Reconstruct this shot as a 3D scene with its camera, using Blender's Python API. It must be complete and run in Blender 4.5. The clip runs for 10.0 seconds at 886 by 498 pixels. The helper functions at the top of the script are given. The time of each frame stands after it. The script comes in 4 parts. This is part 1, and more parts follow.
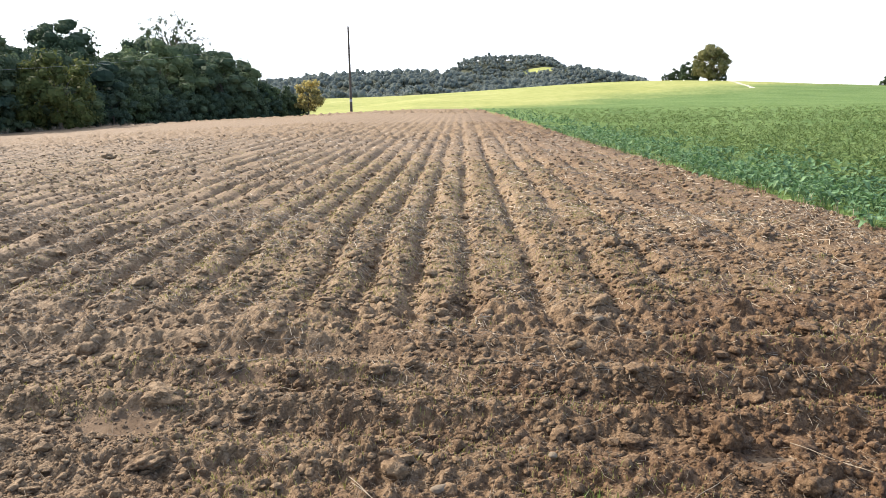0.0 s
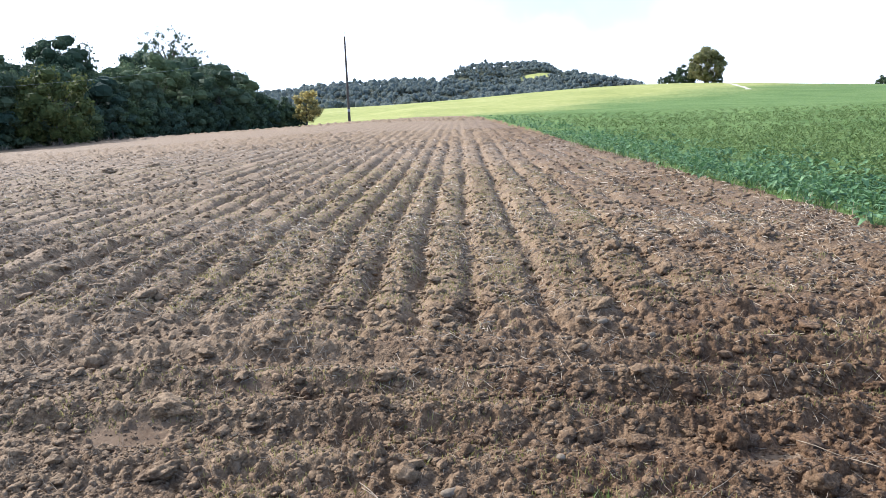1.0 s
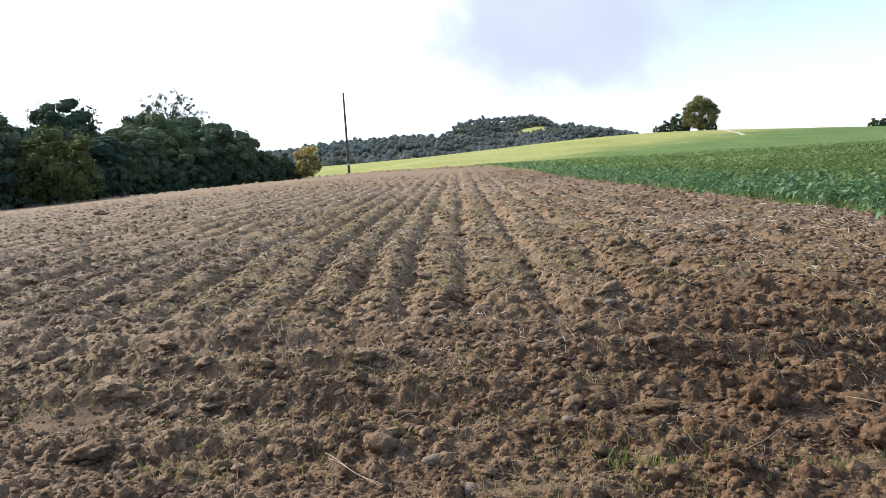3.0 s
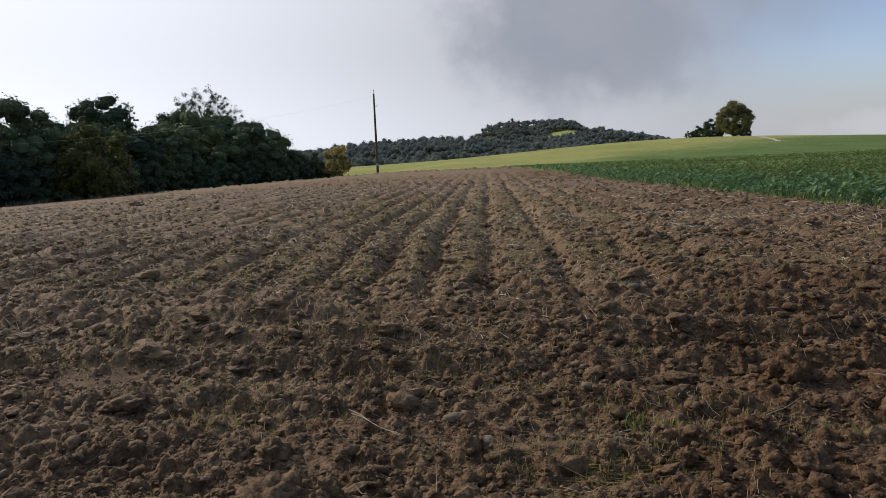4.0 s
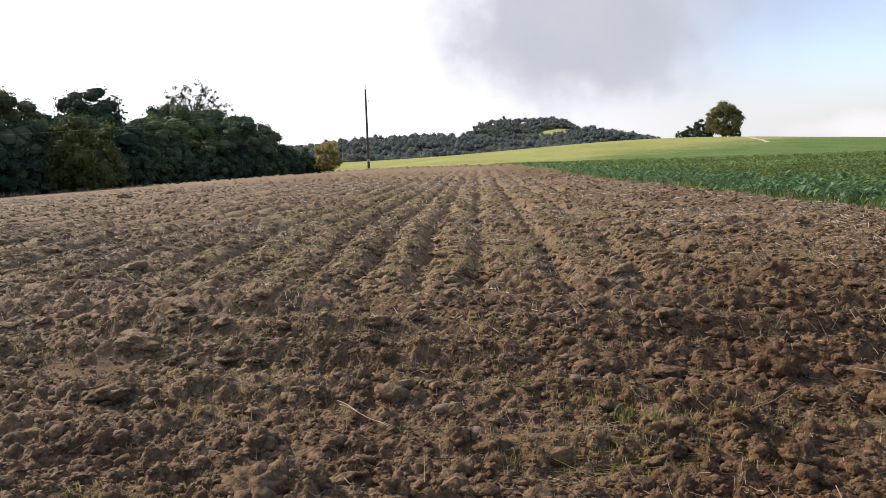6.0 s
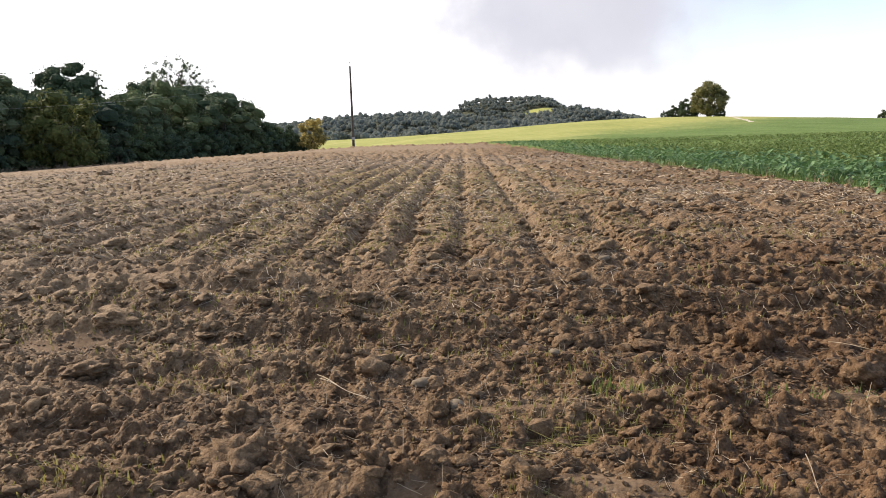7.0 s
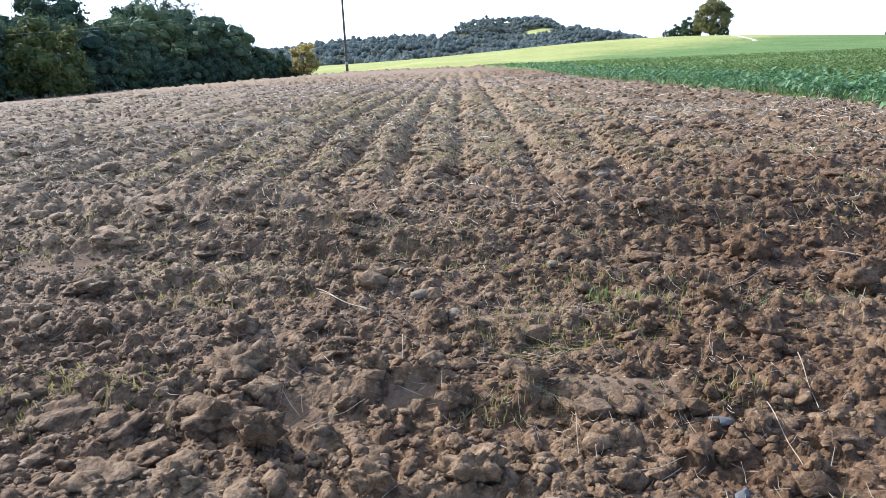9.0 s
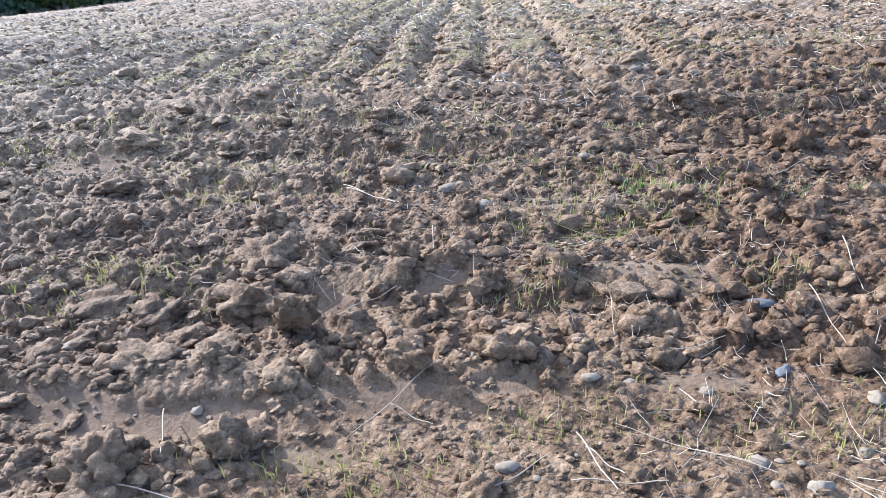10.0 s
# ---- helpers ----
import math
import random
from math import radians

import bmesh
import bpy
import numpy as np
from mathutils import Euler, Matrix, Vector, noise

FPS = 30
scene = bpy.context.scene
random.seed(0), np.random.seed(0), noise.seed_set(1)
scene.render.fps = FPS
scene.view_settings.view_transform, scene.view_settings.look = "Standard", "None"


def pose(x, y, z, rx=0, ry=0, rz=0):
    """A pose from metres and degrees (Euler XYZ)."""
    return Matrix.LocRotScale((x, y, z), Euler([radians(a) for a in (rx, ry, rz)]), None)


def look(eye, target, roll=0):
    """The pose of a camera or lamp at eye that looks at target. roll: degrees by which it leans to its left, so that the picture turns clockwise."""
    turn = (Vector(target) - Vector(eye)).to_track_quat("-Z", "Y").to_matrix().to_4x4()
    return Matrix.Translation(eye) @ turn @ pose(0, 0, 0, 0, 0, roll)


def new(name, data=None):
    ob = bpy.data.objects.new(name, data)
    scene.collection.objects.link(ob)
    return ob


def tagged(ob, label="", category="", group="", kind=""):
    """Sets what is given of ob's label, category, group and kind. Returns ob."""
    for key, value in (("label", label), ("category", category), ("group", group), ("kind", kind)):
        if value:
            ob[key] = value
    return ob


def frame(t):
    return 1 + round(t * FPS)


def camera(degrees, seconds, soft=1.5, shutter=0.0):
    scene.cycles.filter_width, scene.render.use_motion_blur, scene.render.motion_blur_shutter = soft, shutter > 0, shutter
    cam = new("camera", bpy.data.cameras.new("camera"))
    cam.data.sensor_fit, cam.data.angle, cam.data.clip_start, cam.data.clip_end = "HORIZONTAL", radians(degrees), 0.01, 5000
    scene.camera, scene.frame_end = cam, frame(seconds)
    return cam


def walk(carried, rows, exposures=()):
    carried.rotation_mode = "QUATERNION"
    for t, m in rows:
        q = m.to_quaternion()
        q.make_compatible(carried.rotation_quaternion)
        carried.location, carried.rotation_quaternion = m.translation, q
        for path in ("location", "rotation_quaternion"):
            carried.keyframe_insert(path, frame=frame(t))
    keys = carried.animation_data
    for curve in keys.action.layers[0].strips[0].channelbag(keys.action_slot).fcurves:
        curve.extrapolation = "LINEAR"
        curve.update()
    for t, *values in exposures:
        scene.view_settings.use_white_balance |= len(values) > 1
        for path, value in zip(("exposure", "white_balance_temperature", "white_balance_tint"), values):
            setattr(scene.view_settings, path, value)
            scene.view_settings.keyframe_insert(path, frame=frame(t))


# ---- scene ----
cam = camera(68.4, 10.0, soft=0.8)
# seconds, stops, kelvin, tint
EXPOSURES = [
    (0.0, 0.15, 6400, 13.5), (0.5, 0.17, 6300, 13.5), (1.0, 0.08, 5550, 13.5), (1.5, 0.16, 5300, 13.5), (1.8, 0.6, 5050, 13.5), (2.0, 0.68, 5000, 13.5), (2.5, 0.45, 4950, 13.5),
    (2.7, 0.25, 5600, 12.5), (3.8, -1.65, 6400, 14.5), (4.0, -1.48, 6400, 14.5), (4.3, -1.2, 6600, 14.5), (4.5, -1.0, 6500, 14.5), (5.5, -0.84, 6550, 15.5), (7.0, -0.36, 6950, 16.5),
    (8.0, -0.18, 6850, 16.5), (8.5, 0.24, 6000, 15.5), (9.0, 0.15, 5400, 13.5), (9.5, 0.12, 5100, 13.5), (10.0, 0.72, 5000, 13.5)]
PATH = [
    (0, (0.124, 0.148, 1.507), (0.067, 2.093, 1.044), -0.5),
    (0.5, (0.111, 0.095, 1.505), (0.055, 2.051, 1.091), -0.5),
    (1, (0.107, 0.117, 1.507), (0.049, 2.067, 1.066), -1.7),
    (1.2, (0.12, 0.113, 1.473), (0.089, 2.055, 0.999), -1.6),
    (1.5, (0.163, 0.166, 1.401), (0.249, 2.052, 0.74), -1.3),
    (1.8, (0.151, 0.265, 1.381), (0.128, 2.122, 0.64), -2.6),
    (2, (0.22, 0.325, 1.338), (0.113, 2.206, 0.667), -5.8),
    (2.2, (0.231, 0.396, 1.291), (0.232, 2.312, 0.716), -3.4),
    (2.5, (0.178, 0.426, 1.179), (0.159, 2.384, 0.771), -2.9),
    (2.7, (0.169, 0.419, 1.089), (0.119, 2.398, 0.798), -3.5),
    (3.8, (0.156, 0.355, 0.84), (0.051, 2.334, 0.572), -2.0),
    (4, (0.172, 0.334, 0.854), (0.031, 2.312, 0.588), -2.4),
    (4.5, (0.155, 0.34, 0.852), (0.0, 2.316, 0.586), -2.2),
    (5, (0.157, 0.326, 0.847), (0.017, 2.304, 0.589), -1.6),
    (5.5, (0.161, 0.336, 0.84), (0.027, 2.314, 0.584), -1.7),
    (7, (0.187, 0.344, 0.816), (0.119, 2.314, 0.475), -1.4),
    (7.5, (0.184, 0.335, 0.808), (0.108, 2.304, 0.464), -1.4),
    (8, (0.189, 0.341, 0.796), (0.135, 2.301, 0.403), -1.1),
    (8.5, (0.186, 0.341, 0.779), (0.127, 2.282, 0.302), -1.7),
    (9, (0.188, 0.345, 0.763), (0.121, 2.265, 0.206), -2.2),
    (9.5, (0.181, 0.35, 0.741), (0.094, 2.242, 0.097), -2.5),
    (10, (0.164, 0.36, 0.693), (0.02, 2.185, -0.112), -3.7),
]
walk(cam, [(t, look(eye, target, roll)) for t, eye, target, roll in PATH], EXPOSURES)

# ---- sky and sun ----
SUN_AZ, SUN_EL = radians(-60), radians(31)      # from the far end of the field, to its wooded side
sun_way = Vector((math.sin(SUN_AZ) * math.cos(SUN_EL), math.cos(SUN_AZ) * math.cos(SUN_EL), math.sin(SUN_EL)))
sun = new("sun", bpy.data.lights.new("sun", "SUN"))
sun.data.energy, sun.data.angle, sun.data.color = 9.0, radians(0.8), (1.0, 0.93, 0.82)
sun.matrix_world = look((0, 0, 40), Vector((0, 0, 40)) - sun_way)

world = bpy.data.worlds.new("world")
scene.world = world
world.use_nodes = True
wt = world.node_tree
wt.nodes.clear()


def wn(kind, **given):
    """A node of the world, with its inputs by index or its settings by name."""
    n = wt.nodes.new(kind)
    for k, v in given.items():
        if k[0] == "i" and k[1:].isdigit():
            if isinstance(v, bpy.types.NodeSocket):
                wt.links.new(v, n.inputs[int(k[1:])])
            else:
                n.inputs[int(k[1:])].default_value = v
        elif k == "operation":
            n.operation = v
        elif k == "data_type":
            n.data_type = v
        elif k == "clamp":
            n.use_clamp = v
    return n


def wmath(op, a, b=0.0, c=0.0, clamp=False):
    return wn("ShaderNodeMath", operation=op, clamp=clamp, i0=a, i1=b, i2=c).outputs[0]


def wstep(value, lo, hi):
    n = wn("ShaderNodeMapRange", i0=value, i1=lo, i2=hi, i3=0.0, i4=1.0)
    n.interpolation_type = "SMOOTHSTEP"
    return n.outputs[0]


def wmix(f, a, b):
    n = wn("ShaderNodeMix", data_type="RGBA")
    wt.links.new(f, n.inputs[0])
    for slot, v in ((6, a), (7, b)):
        if isinstance(v, bpy.types.NodeSocket):
            wt.links.new(v, n.inputs[slot])
        else:
            n.inputs[slot].default_value = v
    return n.outputs[2]


coord = wn("ShaderNodeTexCoord").outputs["Generated"]
split = wn("ShaderNodeSeparateXYZ", i0=coord)
ahead = wmath("MAXIMUM", split.outputs[1], 0.15)
side, rise = wmath("DIVIDE", split.outputs[0], ahead), wmath("DIVIDE", split.outputs[2], ahead)
flat = wn("ShaderNodeCombineXYZ", i0=side, i1=rise, i2=0.0).outputs[0]


def wnoise(scale, detail, rough):
    n = wn("ShaderNodeTexNoise", i0=flat)
    n.inputs["Scale"].default_value, n.inputs["Detail"].default_value, n.inputs["Roughness"].default_value = scale, detail, rough
    return wmath("SUBTRACT", n.outputs["Fac"], 0.5)


puff = wnoise(7.0, 6.0, 0.55)
wisp = wnoise(2.3, 4.0, 0.5)


def wblob(cx, cy, rx, ry, lo, hi, ragged):
    """1 inside a cloud of that centre and half-size, 0 outside, with a ragged rim."""
    a = wmath("DIVIDE", wmath("SUBTRACT", side, cx), rx)
    b = wmath("DIVIDE", wmath("SUBTRACT", rise, cy), ry)
    d = wmath("SQRT", wmath("ADD", wmath("MULTIPLY", a, a), wmath("MULTIPLY", b, b)))
    d = wmath("ADD", d, wmath("MULTIPLY", puff, ragged))
    return wmath("SUBTRACT", 1.0, wstep(d, lo, hi))


sky = wn("ShaderNodeTexSky")
sky.sky_type, sky.sun_disc, sky.sun_elevation, sky.sun_rotation = "NISHITA", False, SUN_EL, SUN_AZ
sky.air_density, sky.dust_density = 1.0, 1.0
blue = wn("ShaderNodeVectorMath", operation="SCALE", i0=sky.outputs[0])
blue.inputs["Scale"].default_value = 0.47
# bright thin cloud all over, brightest round the sun, open blue towards one side
toward = wn("ShaderNodeVectorMath", operation="DOT_PRODUCT", i0=coord)
toward.inputs[1].default_value = Vector((-0.72, 0.56, 0.42)).normalized()     # the bright bank of cloud before the sun
glow = wmath("POWER", wmath("MAXIMUM", toward.outputs["Value"], 0.0), 2.2)
white = wn("ShaderNodeVectorMath", operation="SCALE")
white.inputs[0].default_value = (0.945, 1.0, 1.06)
bank = wmath("MULTIPLY", wmath("SUBTRACT", 1.0, wstep(split.outputs[2], 0.0, 0.18)), 0.65)     # brighter cloud low down
wt.links.new(wmath("ADD", wmath("ADD", 0.95, bank), wmath("MULTIPLY", glow, 2.8)), white.inputs["Scale"])
# the cloud veil thins out away from the sun
away = wmath("ADD", toward.outputs["Value"], wmath("MULTIPLY", wisp, 0.35))
opening = wmath("SUBTRACT", 1.0, wstep(away, 0.14, 0.46))
low = wmath("MULTIPLY", wmath("SUBTRACT", 1.0, wstep(rise, 0.0, 0.15)), 0.80)
veil = wmath("MULTIPLY", opening, wmath("SUBTRACT", 0.92, low))
tint = wn("ShaderNodeVectorMath", operation="MULTIPLY", i0=blue.outputs[0])
tint.inputs[1].default_value = (1.0, 1.0, 1.1)
body = wmix(veil, white.outputs[0], tint.outputs[0])
grey = wmath("MULTIPLY", wblob(0.15, 0.19, 0.22, 0.13, 0.5, 1.1, 1.6), wmath("ADD", 0.86, wmath("MULTIPLY", puff, 0.8), clamp=True))
body = wmix(grey, body, (1.08, 1.18, 1.37, 1))
body = wmix(wblob(0.58, 0.026, 0.12, 0.026, 0.3, 1.2, 2.2), body, (1.9, 1.95, 2.0, 1))
back = wn("ShaderNodeBackground", i0=body)
back.inputs[1].default_value = 0.8
wt.links.new(back.outputs[0], wn("ShaderNodeOutputWorld").inputs[0])

# ---- materials ----
def mat(name, colours, scale, rough=0.9, bump=0.3, bump_scale=60.0, fine=8.0, spec=0.3, translucent=0.0, per_piece=0.0, per_thing=0.0):
    """A rough natural surface: colours along a coarse noise, mixed with a fine grain, with relief. translucent lets light through leaves."""
    m = bpy.data.materials.new(name)
    m.use_nodes = True
    nt = m.node_tree
    n, link = nt.nodes, nt.links.new
    bsdf = n["Principled BSDF"]
    tc = n.new("ShaderNodeTexCoord")
    noise1, noise2, noise3 = (n.new("ShaderNodeTexNoise") for _ in range(3))
    for q, s, d in ((noise1, scale, 5), (noise2, scale * fine, 6), (noise3, bump_scale, 8)):
        q.inputs["Scale"].default_value, q.inputs["Detail"].default_value, q.inputs["Roughness"].default_value = s, d, 0.62
        link(tc.outputs["Object"], q.inputs["Vector"])
    add = n.new("ShaderNodeMath")
    add.operation = "MULTIPLY_ADD"
    add.inputs[1].default_value = 0.55
    link(noise2.outputs["Fac"], add.inputs[0])
    half = n.new("ShaderNodeMath")
    half.operation = "MULTIPLY"
    half.inputs[1].default_value = 0.45
    link(noise1.outputs["Fac"], half.inputs[0])
    link(half.outputs[0], add.inputs[2])
    value = add.outputs[0]
    if per_piece:
        geo = n.new("ShaderNodeNewGeometry")
        more = n.new("ShaderNodeMath")
        more.operation = "MULTIPLY_ADD"
        more.inputs[1].default_value = per_piece
        link(geo.outputs["Random Per Island"], more.inputs[0])
        link(value, more.inputs[2])
        less = n.new("ShaderNodeMath")
        less.operation = "SUBTRACT"
        less.inputs[1].default_value = per_piece / 2
        link(more.outputs[0], less.inputs[0])
        value = less.outputs[0]
    if per_thing:
        info = n.new("ShaderNodeObjectInfo")
        tone = n.new("ShaderNodeMath")
        tone.operation = "MULTIPLY_ADD"
        tone.inputs[1].default_value = per_thing
        link(info.outputs["Random"], tone.inputs[0])
        link(value, tone.inputs[2])
        shift = n.new("ShaderNodeMath")
        shift.operation = "SUBTRACT"
        shift.inputs[1].default_value = per_thing / 2
        link(tone.outputs[0], shift.inputs[0])
        value = shift.outputs[0]
    ramp = n.new("ShaderNodeValToRGB")
    while len(ramp.color_ramp.elements) < len(colours):
        ramp.color_ramp.elements.new(0.5)
    for i, c in enumerate(colours):
        ramp.color_ramp.elements[i].position = 0.32 + 0.36 * i / (len(colours) - 1)
        ramp.color_ramp.elements[i].color = (*c, 1)
    link(value, ramp.inputs[0])
    link(ramp.outputs[0], bsdf.inputs["Base Color"])
    bsdf.inputs["Roughness"].default_value = rough
    bsdf.inputs["Specular IOR Level"].default_value = spec
    if bump:
        b = n.new("ShaderNodeBump")
        b.inputs["Strength"].default_value, b.inputs["Distance"].default_value = bump, 0.6 / bump_scale
        link(noise3.outputs["Fac"], b.inputs["Height"])
        link(b.outputs[0], bsdf.inputs["Normal"])
    if translucent:
        tr = n.new("ShaderNodeBsdfTranslucent")
        link(ramp.outputs[0], tr.inputs[0])
        mix = n.new("ShaderNodeMixShader")
        mix.inputs[0].default_value = translucent
        link(bsdf.outputs[0], mix.inputs[1])
        link(tr.outputs[0], mix.inputs[2])
        link(mix.outputs[0], n["Material Output"].inputs[0])
    return m




def soil_mat(name, per_piece=0.0):
    """Worked soil: dry grey crust and moist red-brown earth in patches, crumb by crumb, with bits of chaff."""
    m = bpy.data.materials.new(name)
    m.use_nodes = True
    nt = m.node_tree
    n, link = nt.nodes, nt.links.new
    bsdf = n["Principled BSDF"]
    geo = n.new("ShaderNodeNewGeometry")
    place = geo.outputs["Position"]

    def tex(scale, detail, rough=0.6):
        q = n.new("ShaderNodeTexNoise")
        q.inputs["Scale"].default_value, q.inputs["Detail"].default_value, q.inputs["Roughness"].default_value = scale, detail, rough
        link(place, q.inputs["Vector"])
        return q.outputs["Fac"]

    def ramp(fac, stops):
        r = n.new("ShaderNodeValToRGB")
        while len(r.color_ramp.elements) < len(stops):
            r.color_ramp.elements.new(0.5)
        for e, (p, c) in zip(r.color_ramp.elements, stops):
            e.position, e.color = p, (*c, 1)
        link(fac, r.inputs[0])
        return r.outputs[0]

    def mixed(fac, a, b):
        q = n.new("ShaderNodeMix")
        q.data_type = "RGBA"
        link(fac, q.inputs[0])
        link(a, q.inputs[6])
        link(b, q.inputs[7])
        return q.outputs[2]

    def cells(scale, stir):
        """Crumbs packed side by side, stirred so that none is round."""
        w = n.new("ShaderNodeTexNoise")
        w.inputs["Scale"].default_value, w.inputs["Detail"].default_value = scale * 1.3, 4
        link(place, w.inputs["Vector"])
        add = n.new("ShaderNodeVectorMath")
        add.operation = "MULTIPLY_ADD"
        add.inputs[1].default_value = (stir / scale,) * 3
        link(w.outputs["Color"], add.inputs[0])
        link(place, add.inputs[2])
        q = n.new("ShaderNodeTexVoronoi")
        q.inputs["Scale"].default_value = scale
        link(add.outputs[0], q.inputs["Vector"])
        return q

    coarse, small = cells(26.0, 1.0), cells(85.0, 1.0)
    own1, own2 = (n.new("ShaderNodeSeparateColor") for _ in range(2))
    link(coarse.outputs["Color"], own1.inputs[0])
    link(small.outputs["Color"], own2.inputs[0])
    both = n.new("ShaderNodeMath")
    both.operation = "ADD"
    link(own1.outputs[0], both.inputs[0])
    link(own2.outputs[0], both.inputs[1])
    mingled = n.new("ShaderNodeMath")
    mingled.operation = "MULTIPLY_ADD"
    mingled.inputs[1].default_value = 0.12
    link(both.outputs[0], mingled.inputs[0])
    fine = n.new("ShaderNodeMath")
    fine.operation = "SUBTRACT"
    fine.inputs[1].default_value = 0.12
    link(tex(40.0, 7, 0.68), mingled.inputs[2])
    link(mingled.outputs[0], fine.inputs[0])
    grain = fine.outputs[0]
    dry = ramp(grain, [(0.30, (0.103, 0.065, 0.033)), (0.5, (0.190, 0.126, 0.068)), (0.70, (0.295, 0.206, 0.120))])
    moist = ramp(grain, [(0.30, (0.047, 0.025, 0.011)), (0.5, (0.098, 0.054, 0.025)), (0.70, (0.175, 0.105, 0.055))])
    # moister towards the crop, drier towards the wood, in patches
    split = n.new("ShaderNodeSeparateXYZ")
    link(place, split.inputs[0])
    drift = n.new("ShaderNodeMapRange")
    drift.inputs[1].default_value, drift.inputs[2].default_value, drift.inputs[3].default_value, drift.inputs[4].default_value = -2.2, 2.2, -0.20, 0.23
    link(split.outputs[0], drift.inputs[0])
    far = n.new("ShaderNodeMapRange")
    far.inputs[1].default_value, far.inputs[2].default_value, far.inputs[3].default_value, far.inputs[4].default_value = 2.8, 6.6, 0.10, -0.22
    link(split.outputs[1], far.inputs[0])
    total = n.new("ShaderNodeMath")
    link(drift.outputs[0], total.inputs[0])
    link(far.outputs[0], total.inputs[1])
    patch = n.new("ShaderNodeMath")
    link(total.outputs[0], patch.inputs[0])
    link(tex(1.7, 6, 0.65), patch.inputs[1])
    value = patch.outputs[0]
    if per_piece:
        own = n.new("ShaderNodeMath")
        own.operation = "MULTIPLY_ADD"
        own.inputs[1].default_value = per_piece
        link(geo.outputs["Random Per Island"], own.inputs[0])
        link(value, own.inputs[2])
        value = own.outputs[0]
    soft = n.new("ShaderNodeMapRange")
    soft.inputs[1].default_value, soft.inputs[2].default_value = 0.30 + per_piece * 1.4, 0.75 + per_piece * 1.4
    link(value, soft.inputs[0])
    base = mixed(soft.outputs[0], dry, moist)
    chaff = n.new("ShaderNodeMapRange")
    chaff.inputs[1].default_value, chaff.inputs[2].default_value, chaff.inputs[4].default_value = 0.66, 0.72, 0.55
    link(tex(95.0, 3, 0.5), chaff.inputs[0])
    pale = n.new("ShaderNodeRGB")
    pale.outputs[0].default_value = (0.31, 0.24, 0.145, 1)
    link(mixed(chaff.outputs[0], base, pale.outputs[0]), bsdf.inputs["Base Color"])
    bsdf.inputs["Roughness"].default_value = 0.9
    bsdf.inputs["Specular IOR Level"].default_value = 0.25
    bump1, bump2, bump3 = (n.new("ShaderNodeBump") for _ in range(3))
    if per_piece:
        heights = ((bump1, tex(75.0, 6, 0.66), 0.009, 0.75), (bump2, small.outputs["Distance"], -0.006, 0.7), (bump3, tex(240.0, 4, 0.65), 0.0035, 0.7))
    else:
        heights = ((bump1, coarse.outputs["Distance"], -0.010, 0.7), (bump2, tex(75.0, 6, 0.66), 0.010, 0.8), (bump3, small.outputs["Distance"], -0.006, 0.7))
    for b, q, dist, strength in heights:
        b.inputs["Strength"].default_value, b.inputs["Distance"].default_value = strength, dist
        link(q, b.inputs["Height"])
    link(bump1.outputs[0], bump2.inputs["Normal"])
    link(bump2.outputs[0], bump3.inputs["Normal"])
    link(bump3.outputs[0], bsdf.inputs["Normal"])
    return m


